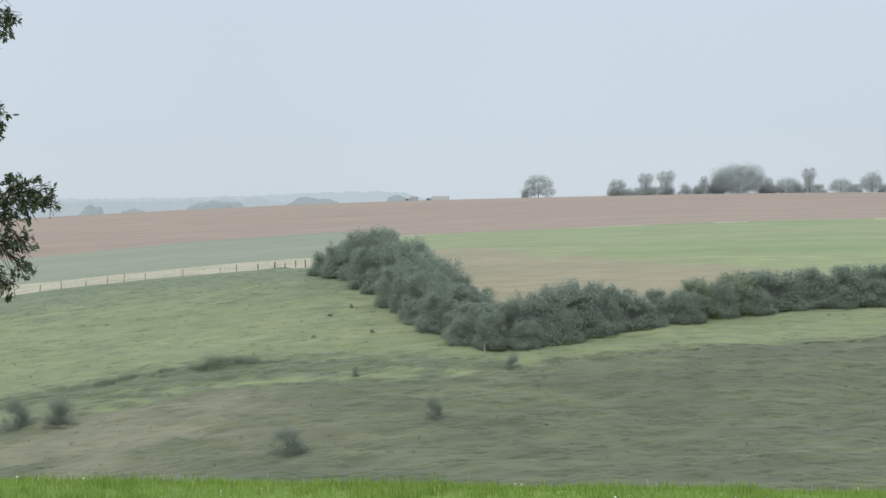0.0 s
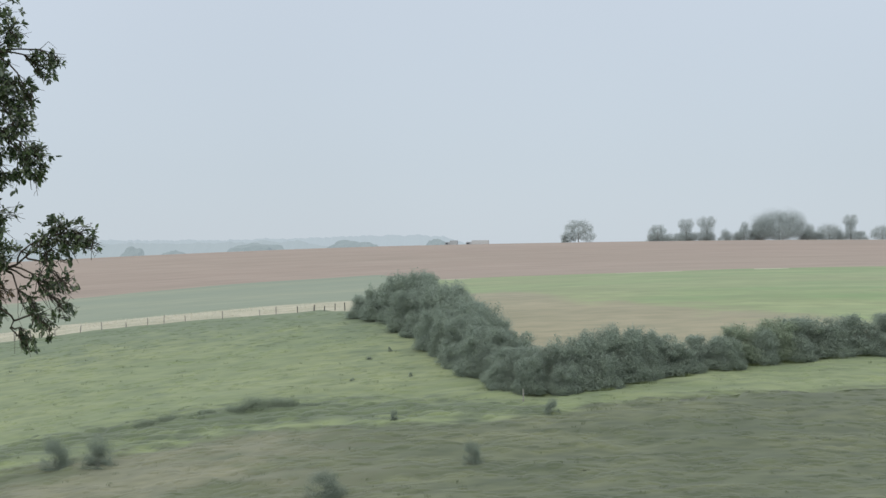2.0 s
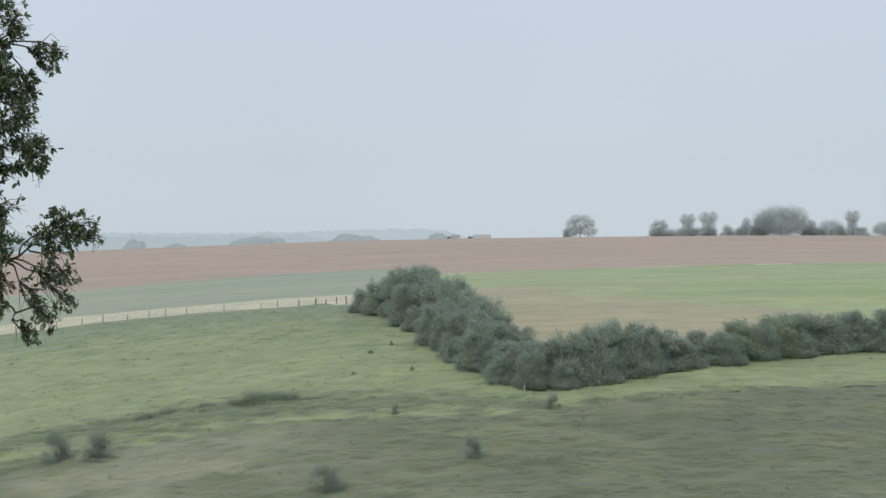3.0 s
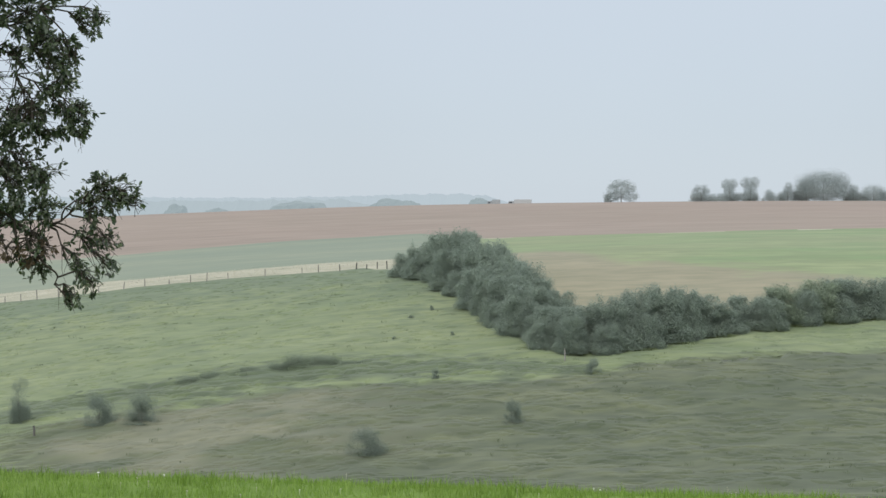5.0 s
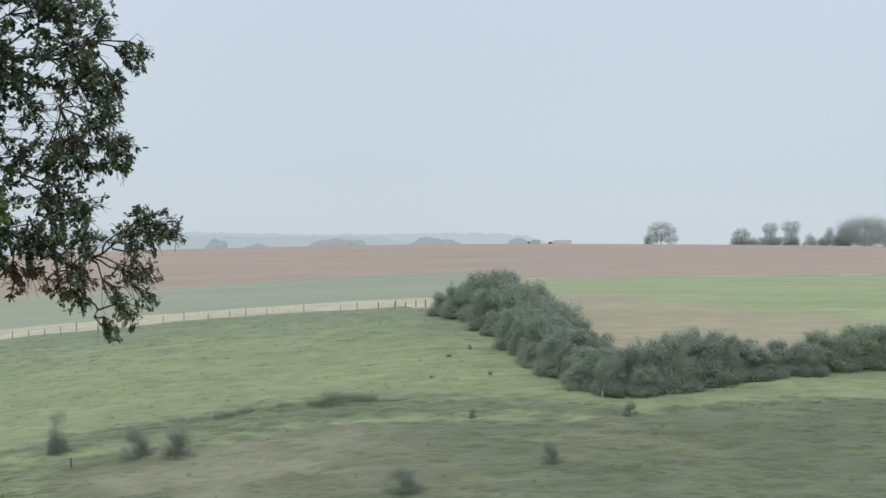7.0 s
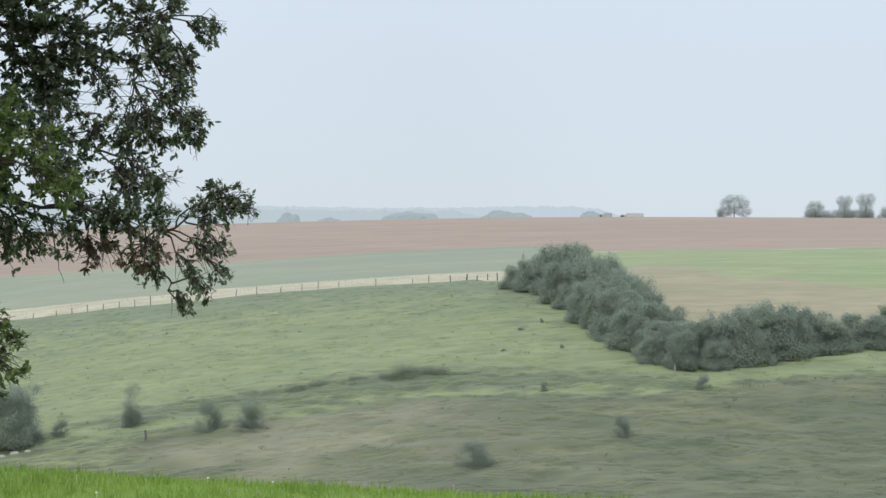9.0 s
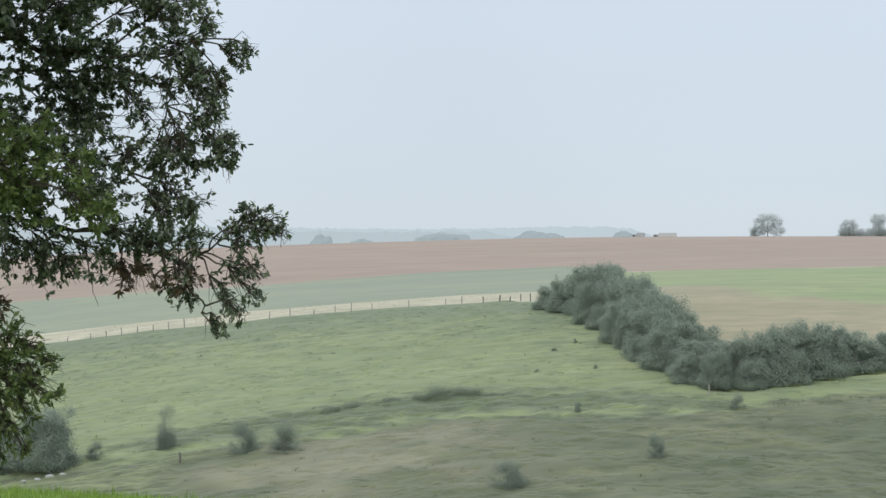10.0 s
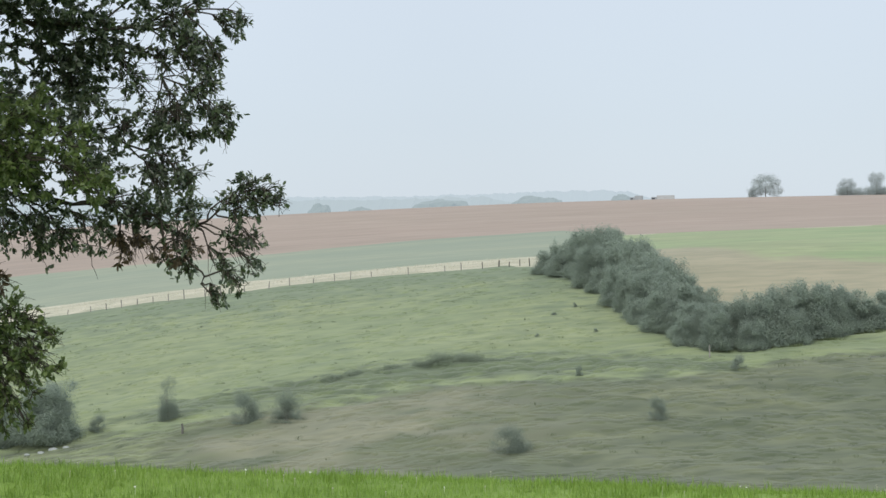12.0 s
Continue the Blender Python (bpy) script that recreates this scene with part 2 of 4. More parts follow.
def joined(pieces):
    verts, faces = [], []
    for v, f in pieces:
        k = len(verts)
        verts += list(v)
        faces += [tuple(i + k for i in q) for q in f]
    return verts, faces


def bend(points, steps, wobble, rng):
    """A smooth run through control points with some wobble."""
    pts = [np.array(p, float) for p in points]
    out = []
    for i in range(len(pts) - 1):
        p0, p1, p2, p3 = pts[max(i - 1, 0)], pts[i], pts[i + 1], pts[min(i + 2, len(pts) - 1)]
        for s in np.linspace(0, 1, steps, endpoint=False):
            out.append(0.5 * (2 * p1 + (p2 - p0) * s + (2 * p0 - 5 * p1 + 4 * p2 - p3) * s * s + (3 * p1 - p0 - 3 * p2 + p3) * s ** 3))
    out.append(pts[-1])
    return [p + rng.normal(0, wobble, 3) * (0 < i < len(out) - 1) for i, p in enumerate(out)]


# ---- the ground: near bank, hidden valley floor, facing slope, ridge, far land ----
# depth, height on the axis, cross slope, cross curve
PROFILE = ((-90, 2.2, 0, 0), (-30, 0.6, 0, 0), (0, 0, 0, 0), (9, -0.2, -0.02, 0), (15, -0.40, -0.030, 0), (19, -1.0, -0.03, 0),
           (32, -4.2, -0.02, 0), (60, -10.5, 0, 0), (98, -15.6, 0.03, 0), (130, -14.4, 0.040, -0.0008), (175, -9.05, 0.048, -0.00092),
           (260, -0.4, 0.046, -0.00053), (370, 3.22, 0.0338, -0.000232), (600, 13.6, 0.0139, -0.000109), (680, 12.6, 0.0139, -0.000109),
           (850, 2, 0, 0), (1600, -30, 0, 0), (4600, -40, 0, 0))
DEPTHS = [r[0] for r in PROFILE]


def plain_ground(x, y):
    y = min(max(y, DEPTHS[0]), DEPTHS[-1] - 1e-6)
    i = max(k for k in range(len(DEPTHS) - 1) if DEPTHS[k] <= y)

    def h(k):
        d, a, b, c = PROFILE[k]
        q = min(max(x, -0.5 * abs(d) - 8), 0.36 * abs(d) + 8)
        return a + b * q + c * q * q

    def rise(k):
        return (h(k + 1) - h(k)) / (DEPTHS[k + 1] - DEPTHS[k])

    def slope(k):
        if k == 0 or k == len(DEPTHS) - 1:
            return rise(min(k, len(DEPTHS) - 2))
        a, b = rise(k - 1), rise(k)
        return 0 if a * b <= 0 else 2 * a * b / (a + b)

    w = DEPTHS[i + 1] - DEPTHS[i]
    s = (y - DEPTHS[i]) / w
    return h(i) * (1 + 2 * s) * (1 - s) ** 2 + h(i + 1) * s * s * (3 - 2 * s) + w * (slope(i) * s * (1 - s) ** 2 - slope(i + 1) * s * s * (1 - s))


def ground_z(x, y):
    z = plain_ground(x, y)
    if 100 < y < 262:
        lump = noise.noise((x * 0.22, y * 0.30, 3.1)) * 0.30 + noise.noise((x * 0.55, y * 0.7, 7.7)) * 0.13
        z += lump * min(1, (y - 100) / 15) * (1.0 if y < 180 else max(0.35, 1 - (y - 180) / 40))
        z += noise.noise((x * 0.05, y * 0.06, 1.7)) * 0.22
    elif y < 30:
        z += noise.noise((x * 0.7, y * 0.7, 5.5)) * 0.025
    elif y > 280:
        z += noise.noise((x * 0.012, y * 0.015, 2.2)) * 0.25
    return z


def curve(pairs):
    xs, ys = [p[0] for p in pairs], [p[1] for p in pairs]
    return lambda x: float(np.interp(x, xs, ys))


band = curve(((-300, 165), (-58, 168), (-40, 174), (-30, 178), (-20, 181), (-12, 178), (-2, 176), (7, 169), (21, 173), (41, 178), (300, 185)))
fence_line = curve(((-300, 258), (-22, 258), (-15, 246), (-11, 236), (-6.5, 218), (-2, 203), (2, 192), (6, 184), (10, 181), (15, 186), (23, 191), (34, 198), (50, 202), (300, 214)))
dry_edge = curve(((-300, 274), (-60, 277), (-20, 275), (-8, 271), (3, 267), (9, 247), (16, 239), (28, 229), (36, 216), (50, 206), (300, 218)))
red_edge = curve(((-300, 374), (-127, 373), (-77, 369), (-55, 383), (-21, 386), (-6, 346), (23, 344), (45, 352), (87, 363), (300, 370)))


def wander(x, y, size, amount):
    return noise.noise((x / size, y / size, 9.0)) * amount


def band_edge(x):
    return band(x) + wander(x, 30, 8, 1.6) + wander(x, 80, 1.9, 0.5)


bank_taper = curve(((-300, 0), (-54, 0), (-46, 4), (-34, 7), (-28, 9), (-14, 9), (-4, 7.5), (1, 5), (7, 1.5), (9, 0), (300, 0)))
strip_taper = curve(((-300, 4), (-45, 4.5), (-25, 4.5), (-8, 4), (2, 3), (9, 0), (300, 0)))


def bank_wide(x):
    return max(0, bank_taper(x) * (1 + wander(x, 60, 7, 0.5) + wander(x, 10, 1.5, 0.12)))


def strip_wide(x):
    return max(0, strip_taper(x) * (1 + wander(x, 1, 9, 0.5) + wander(x, 20, 1.5, 0.12)))


LINES = [lambda x: -90.0, lambda x: -10.0, lambda x: 8.0, lambda x: 13.0, lambda x: 18.0, lambda x: 40.0, lambda x: 112.0,
         lambda x: band_edge(x) - 0.02 - bank_wide(x) - strip_wide(x), lambda x: band_edge(x) - 0.01 - bank_wide(x), lambda x: band_edge(x),
         lambda x: fence_line(x), lambda x: dry_edge(x) + wander(x, 90, 8, 4), lambda x: red_edge(x) + wander(x, 120, 14, 3),
         lambda x: red_edge(x) + 4 + wander(x, 150, 14, 3), lambda x: 640.0, lambda x: 720.0, lambda x: 900.0, lambda x: 1600.0, lambda x: 4600.0]
STEPS = (6, 10, 10, 16, 10, 14, 48, 8, 6, 70, 10, 40, 2, 60, 8, 8, 8, 6)
ZONES = ("lawn", "lawn", "lawn", "lawn", "lawn", "slope", "slope", "slope", "slope", "slope", "dry", "crop", "margin", "soil", "soil", "far", "far", "far")
SLOTS = {"lawn": M_LAWN, "slope": M_SLOPE, "dry": M_DRY, "crop": M_CROP, "ley": M_LEY, "soil": M_SOIL, "far": M_FARLAND}
SLOT = {k: i for i, k in enumerate(SLOTS)}


def covers_at(x, y):
    """How much rough grass, rushy bank, parched ley, lush grass and dry bents grow here."""
    top, deep = band_edge(x) - bank_wide(x), bank_wide(x)
    rough = min(1, max(0, 0.5 + (top - strip_wide(x) - y) / 7)) if y > 60 else 1.0
    bank = min(1, max(0, 0.78 - abs(y - top - deep / 2) / max(deep, 1.0) * 0.6)) * min(1, deep / 3) if deep > 0.3 else 0.0
    parched = min(1, max(0, 0.5 + (dry_edge(x) + 14 * noise.noise((x * 0.07, y * 0.04, 3)) + 6 * noise.noise((x * 0.2, y * 0.1, 6)) - y) / 34))
    lush = min(1, max(0, 0.5 + 0.45 * noise.noise((x * 0.2, y * 0.17, 31)) + 0.3 * noise.noise((x * 0.55, y * 0.5, 37)) + (y - fence_line(x) + 22 + 9 * noise.noise((x * 0.06, y * 0.05, 12))) / 40)) * min(1, max(0, (-6 - x) / 9)) if y > 150 else 0.0
    rough *= 0.45 + 0.55 * min(1, max(0, (x + 0.29 * y) / 13)) if y > 100 else 1.0
    bent = rough * min(1, max(0, (x + 0.29 * y) / 12)) * min(1, max(0, 0.42 + (-0.085 * y - x + 7 * noise.noise((x * 0.07, y * 0.09, 21))) / 26)) * (0.72 + 0.9 * noise.noise((x * 0.13, y * 0.16, 17)) + 0.5 * noise.noise((x * 0.4, y * 0.5, 19))) * min(1, max(0, (y - 122) / 30))
    return rough, bank, parched, lush, bent


def cover_attributes(me, verts):
    found = [covers_at(q[0], q[1]) for q in verts]
    for i, key in enumerate(("rough_cover", "bank_cover", "parched_cover", "lush_cover", "bent_cover")):
        me.attributes.new(key, "FLOAT", "POINT").data.foreach_set("value", [q[i] for q in found])


def build_ground():
    cols = 420
    us = [math.copysign(abs(s) ** 1.5, s) for s in np.linspace(-1, 1, cols + 1)]
    rows = [(i, s / STEPS[i]) for i in range(len(STEPS)) for s in range(STEPS[i])] + [(len(STEPS) - 1, 1.0)]
    verts, faces, slots = [], [], []
    for i, s in rows:
        for u in us:
            guess = 0.5 * (LINES[i](0) + LINES[i + 1](0))
            x = u * (24 + 0.95 * abs(guess + (s - 0.5) * (LINES[i + 1](0) - LINES[i](0))))
            y = LINES[i](x) * (1 - s) + LINES[i + 1](x) * s
            verts.append((x, y, ground_z(x, y)))
    n = cols + 1
    for r in range(len(rows) - 1):
        zone = ZONES[rows[r][0]]
        for c in range(cols):
            k = r * n + c
            faces.append((k, k + 1, k + n + 1, k + n))
            x, y, _ = verts[k]
            z = zone
            if zone == "dry" and x > -14:
                z = "ley"
            elif zone == "crop" and x > -12:
                z = "ley"
            elif zone == "margin":
                z = "dry" if x > -8 and noise.noise((x * 0.05, 4.0, 2.0)) > 0.05 else "crop" if x < -8 else "ley"
            slots.append(SLOT[z])
    me = bpy.data.meshes.new("ground")
    me.from_pydata(verts, [], faces)
    for m in SLOTS.values():
        me.materials.append(m)
    me.polygons.foreach_set("material_index", slots)
    me.polygons.foreach_set("use_smooth", [True] * len(faces))
    cover_attributes(me, verts)
    tagged(new("ground", me), "rolling farmland of grazed pasture, green crop and red-brown tilled soil", "ground", kind="structure")


build_ground()


# ---- far wooded hills beyond the ridge ----
def build_far_hills():
    # haze is painted as emission, so the hills shine pale blue
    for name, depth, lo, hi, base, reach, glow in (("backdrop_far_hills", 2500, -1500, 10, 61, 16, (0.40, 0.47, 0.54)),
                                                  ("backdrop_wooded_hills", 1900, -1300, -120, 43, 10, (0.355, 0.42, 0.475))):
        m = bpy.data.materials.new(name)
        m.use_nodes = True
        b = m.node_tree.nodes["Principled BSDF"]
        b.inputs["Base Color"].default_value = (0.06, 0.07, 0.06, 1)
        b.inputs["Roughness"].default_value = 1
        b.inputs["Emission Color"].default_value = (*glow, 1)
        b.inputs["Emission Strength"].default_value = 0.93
        verts, faces = [], []
        xs = np.arange(lo, hi, 3.0)
        for x in xs:
            fade = min(1, (hi - x) / 60)
            h = base + 5 * noise.noise((x * 0.004, depth, 0)) + 3.5 * abs(noise.noise((x * 0.03, depth, 1))) + 2.4 * abs(noise.noise((x * 0.09, depth, 2))) + 1.6 * noise.noise((x * 0.19, depth, 4))
            h = h * fade + (1 - fade) * (base - reach)
            verts += [(x, depth - 260, -45), (x, depth, h), (x, depth + 150, h - 8), (x, depth + 400, -45)]
        for i in range(len(xs) - 1):
            k = 4 * i
            faces += [(k + j, k + 4 + j, k + 5 + j, k + 1 + j) for j in range(3)]
        tagged(mesh_object(name, verts, faces, m), "distant wooded hills, mist put in as pale glow", "hills", kind="structure")


build_far_hills()


# wooded knolls between the ridge and the hills: bearing as a slope, half width, top height, at 1600 m
def build_far_copses():
    m = bpy.data.materials.new("backdrop_copse")
    m.use_nodes = True
    b = m.node_tree.nodes["Principled BSDF"]
    b.inputs["Base Color"].default_value = (0.06, 0.07, 0.06, 1)
    b.inputs["Roughness"].default_value = 1
    # mist imitated by an emission colour a little darker than the hills
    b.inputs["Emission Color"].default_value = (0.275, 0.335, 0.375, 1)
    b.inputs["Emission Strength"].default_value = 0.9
    for seed, (bearing, half, top) in enumerate(((-0.1826, 11, 33.5), (-0.1612, 14, 30.6), (-0.1175, 26, 36.2), (-0.0690, 19, 38.0), (-0.0605, 12, 36.0), (-0.0232, 10, 38.2))):
        verts, faces = [], []
        cols, rows = 36, 12
        for r in range(rows + 1):
            for c in range(cols):
                a, e = 2 * math.pi * c / cols, 0.5 * math.pi * r / rows
                q = Vector((math.cos(a) * math.cos(e), math.sin(a) * math.cos(e), math.sin(e)))
                k = 1 + 0.16 * noise.noise(q * 2.2 + Vector((seed * 7, 0, 0))) + 0.10 * noise.noise(q * 6 + Vector((seed * 7, 3, 0)))
                verts.append((bearing * 1600 + q.x * half * k * 1.2, 1600 + q.y * half * k, top - 16 + 16 * q.z * k if r else -40))
        for r in range(rows):
            for c in range(cols):
                n = (c + 1) % cols
                faces.append((r * cols + c, r * cols + n, (r + 1) * cols + n, (r + 1) * cols + c))
        tagged(mesh_object("backdrop_copse", verts, faces, m), "faint rounded wood beyond the ridge, mist put in as glow", "wood", kind="structure")


build_far_copses()


# ---- bushes and trees ----
def ripple(p, scale, seed):
    """Smooth uneven field over points, about -1 to 1."""
    r = np.random.default_rng(seed)
    out = np.zeros(len(p))
    for _ in range(6):
        k = unit(r.normal(size=3)) * scale * r.uniform(0.7, 1.5)
        out += np.sin(p @ k + r.uniform(0, 6.28)) * 0.45
    return out


def crown_arrays(rng, lobes, count, size, droop=0.2, shell=0.55, clumps=0.0, ragged=0.42, flat=0.8, loose=0.0, inner=0.0):
    """Leaves over and inside overlapping lobes (x, y, z, radius, height radius), with a ragged outline."""
    vol = np.array([l[3] ** 2 * l[4] for l in lobes]) ** 0.75
    pick = rng.choice(len(lobes), count, p=vol / vol.sum())
    lob = np.array(lobes, float)[pick]
    d = unit(rng.normal(size=(count, 3)))
    far = (shell + (1 - shell) * rng.random(count) ** 0.6) * (1 + 0.5 * ragged * ripple(d + pick[:, None] * 1.7, 4.2, 5))
    place = lob[:, :3] + d * np.stack([lob[:, 3], lob[:, 3], lob[:, 4]], 1) * far[:, None]
    place += rng.normal(0, 1, (count, 3)) * loose
    # denser leafage inside, in larger sprays
    deep = rng.random(count) < inner
    place[deep] = lob[deep, :3] + (place[deep] - lob[deep, :3]) * 0.7
    size = np.where(deep, size * 1.8, size)
    if clumps:
        # bunched shoots: pushed out in lumps, with hollows between
        lump = 0.5 * ripple(place, 2.6, 8) + 0.25 * ripple(place, 6.5, 9)
        place = place + d * (clumps * lump)[:, None] + np.array((0, 0, 0.5 * clumps)) * lump[:, None]
        keep = lump > rng.uniform(-0.95, -0.25, count)
        place, d, size, count = place[keep], d[keep], size[keep], int(keep.sum())
    place[:, 2] = np.maximum(place[:, 2], 0.05)
    face = d + np.array([0, 0, 0.55]) + rng.normal(0, 0.55, (count, 3))
    way = rng.normal(0, 1.0, (count, 3)) - np.array([0, 0, droop]) + d * 0.25
    way -= face * ((way * face).sum(1) / (face * face).sum(1))[:, None] * flat
    ln = size * rng.uniform(0.6, 1.35, count)
    return leaf_arrays(place, way, face, ln, ln * rng.uniform(0.5, 0.75, count))


def stems(rng, spread, height, count, thick):
    pieces = []
    for _ in range(count):
        a = rng.uniform(0, 2 * math.pi)
        top = np.array([math.cos(a) * spread * rng.uniform(0.3, 1), math.sin(a) * spread * rng.uniform(0.3, 1), height * rng.uniform(0.55, 0.9)])
        foot = top * np.array([0.12, 0.12, 0]) - np.array([0, 0, 0.25])
        run = bend([foot, top * [0.35, 0.35, 0.5], top], 3, 0.04 * height / 3, rng)
        pieces.append(tube(run, np.linspace(thick, thick * 0.25, len(run)), 5))
    return joined(pieces)


def bush(name, seed, width, height, mat, count, leaf, label, category, lobes=7, shell=0.5, clumps=0.0, ragged=0.42, flat=0.8, loose=0.0, skirt=1.0, shoots=0, inner=0.0):
    """A shrub: a heart, lobes round it, a skirt of low lobes, and upright shoots that break its outline."""
    rng = np.random.default_rng(seed)
    top = new(name)
    lob = [(0, 0, height * 0.45, width * 0.36, height * 0.43)]
    for i in range(lobes):
        a = 2 * math.pi * (i * 0.618 + rng.random() * 0.3)
        r = width * rng.uniform(0.11, 0.27) * (0.8 if lobes > 9 else 1)
        z = height * rng.uniform(0.2, 0.82)
        reach = (width * 0.5 - r) * rng.uniform(0.6, 1.08) * (1 if z < height * 0.6 else 0.75)
        lob.append((math.cos(a) * reach, math.sin(a) * reach, z, r, min(r * rng.uniform(0.9, 1.3), height - z, z + 0.15)))
    for i in range(lobes):
        a = 2 * math.pi * (i + rng.random()) / lobes
        r = width * rng.uniform(0.14, 0.22) * skirt
        reach = width * 0.47 - r * 0.8
        lob.append((math.cos(a) * reach, math.sin(a) * reach, height * rng.uniform(0.08, 0.2), r, height * rng.uniform(0.16, 0.24) * skirt))
    for i in range(shoots):
        a, reach = rng.uniform(0, 6.28), width * 0.36 * math.sqrt(rng.random())
        lob.append((math.cos(a) * reach, math.sin(a) * reach, height * rng.uniform(0.80, 0.95), width * rng.uniform(0.04, 0.07), height * rng.uniform(0.08, 0.16)))
    v, f = stems(rng, width * 0.25, height * 0.8, 6, 0.010 + 0.003 * height)
    mesh_object("stem", v, f, M_TWIG, top)
    v, f = crown_arrays(rng, lob, count, leaf, shell=shell, clumps=clumps, ragged=ragged, flat=flat, loose=loose, inner=inner)
    mesh_object("crown", v, f, mat, top)
    tagged(top, label, category)
    return top


def stand(ob, x, y, turn=0.0, wide=1.0, tall=1.0, sink=0.1):
    ob.matrix_basis = pose(x, y, ground_z(x, y) - sink, 0, 0, turn)
    ob.scale = (wide, wide, tall)
    return ob


# hedge: depth-wise arm up to the fence, then the arm along the field edge
HEDGE_A = ((-14.6, 241, 4.5, 2.9), (-11.8, 237, 6.0, 4.7), (-8.4, 232, 7.0, 6.0), (-5.8, 226, 6.0, 5.3), (-8.2, 223, 5.2, 4.6), (-4.4, 218, 6.0, 5.5),
           (-2.6, 211, 5.5, 5.5), (-4.6, 208, 5.0, 4.4), (-0.8, 203, 5.5, 5.6), (-2.0, 197.5, 4.8, 4.6), (1.0, 196, 5.0, 4.9), (0.0, 189, 5.0, 4.7))
HEDGE_B = ((3.2, 189, 4.6, 4.3), (3.0, 182, 5.0, 3.8), (6.0, 181, 5.2, 4.0), (9.2, 179.5, 5.4, 4.8), (13.0, 182.5, 5.6, 5.1), (17.3, 186.5, 5.6, 4.0), (22.0, 190, 5.2, 3.2),
           (25.7, 192, 5.0, 3.8), (29.5, 194, 5.2, 4.0), (33.8, 196.5, 5.6, 3.9), (38.2, 198, 5.6, 3.9), (42.6, 199, 5.6, 4.1), (47.0, 200, 5.6, 4.2), (51.6, 201.5, 5.6, 4.3))
HEDGE_C = ((-13.2, 238, 3.6, 2.2), (-9.8, 231, 4.0, 2.8), (-7.6, 218, 3.6, 2.4), (-5.4, 213, 4.0, 2.6), (-3.9, 203, 3.8, 2.6), (-2.4, 194.5, 3.6, 2.4), (-0.2, 188, 3.6, 2.4), (1.6, 185, 3.8, 2.6), (2.0, 180, 3.4, 2.2),
           (4.4, 177.6, 3.6, 2.4), (7.6, 177.2, 3.6, 2.6), (11.2, 179, 3.8, 2.6), (15.4, 183, 3.6, 2.4), (19.8, 186.6, 3.8, 2.2), (24, 188.6, 3.6, 2.2), (27.6, 191.2, 3.6, 2.2), (31.6, 193, 3.6, 2.2), (36, 195.4, 3.6, 2.2), (40.6, 196.6, 3.6, 2.2), (45, 198, 3.6, 2.2),
           (-7.2, 229, 4.6, 6.0), (-3.4, 214.6, 4.4, 6.1), (0.2, 199.5, 4.0, 5.3), (11.2, 181.6, 4.2, 5.0), (31.6, 195.4, 4.4, 3.9), (15.2, 185, 4.4, 4.6))
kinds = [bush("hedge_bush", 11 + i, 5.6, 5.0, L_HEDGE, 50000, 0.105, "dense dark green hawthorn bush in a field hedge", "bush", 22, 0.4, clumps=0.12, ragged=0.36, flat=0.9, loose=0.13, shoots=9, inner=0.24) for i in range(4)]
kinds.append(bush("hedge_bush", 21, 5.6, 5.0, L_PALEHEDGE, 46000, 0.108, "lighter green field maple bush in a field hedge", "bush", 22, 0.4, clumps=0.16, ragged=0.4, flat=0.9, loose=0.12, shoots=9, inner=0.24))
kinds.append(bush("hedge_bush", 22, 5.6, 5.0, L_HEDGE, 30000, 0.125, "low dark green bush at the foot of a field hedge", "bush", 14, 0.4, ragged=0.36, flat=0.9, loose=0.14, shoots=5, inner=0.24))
used = [False] * 6
for i, (x, y, w, h) in enumerate(HEDGE_A + HEDGE_B + HEDGE_C):
    if h < 2.9:
        w, h = w * 0.88, h * (1 + 0.06 * (i * 37 % 11))
    k = 5 if w < 3.6 else 4 if 25 < x < 31 else (i * 3 + i // 4) % 4
    ob = copy_thing(kinds[k], Matrix()) if used[k] else kinds[k]
    used[k] = True
    stand(ob, x, y, i * 77 % 360, w / 4.5, h / 4.85)
    tagged(ob, group="field hedge")

for i, (x, y, w, h) in enumerate(((-2.9, 212, 1.5, 6.3), (2.9, 190, 1.4, 5.0), (2.2, 193, 1.3, 5.6), (-6.2, 229, 1.8, 6.5), (17.0, 186, 1.2, 4.5), (24.4, 191.6, 1.3, 4.3), (44.6, 199.6, 1.2, 4.9))):
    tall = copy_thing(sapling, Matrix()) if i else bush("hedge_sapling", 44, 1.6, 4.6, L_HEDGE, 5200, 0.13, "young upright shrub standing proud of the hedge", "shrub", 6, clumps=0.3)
    sapling = tall if i == 0 else sapling
    stand(tall, x, y, i * 63, w / 1.6, h / 4.6)
    tagged(tall, group="field hedge")

# scrub on the slope: x, depth, width, height
SCRUB = ((-36.0, 161, 3.0, 3.1), (-32.2, 160, 3.2, 3.0), (-50.4, 165.5, 1.9, 1.8), (-11.7, 142, 3.4, 2.2), (-0.9, 149.3, 1.9, 2.2), (5.9, 167.3, 1.6, 1.7), (-7.8, 167.6, 0.9, 1.1))
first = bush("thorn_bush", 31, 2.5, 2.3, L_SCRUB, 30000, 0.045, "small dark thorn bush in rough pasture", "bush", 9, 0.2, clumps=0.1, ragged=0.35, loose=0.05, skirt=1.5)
for i, (x, y, w, h) in enumerate(SCRUB):
    ob = copy_thing(first, Matrix()) if i else first
    stand(ob, x, y, i * 101 % 360, w / 2.5, h / 2.3)
    tagged(ob, group="scrub on the slope")
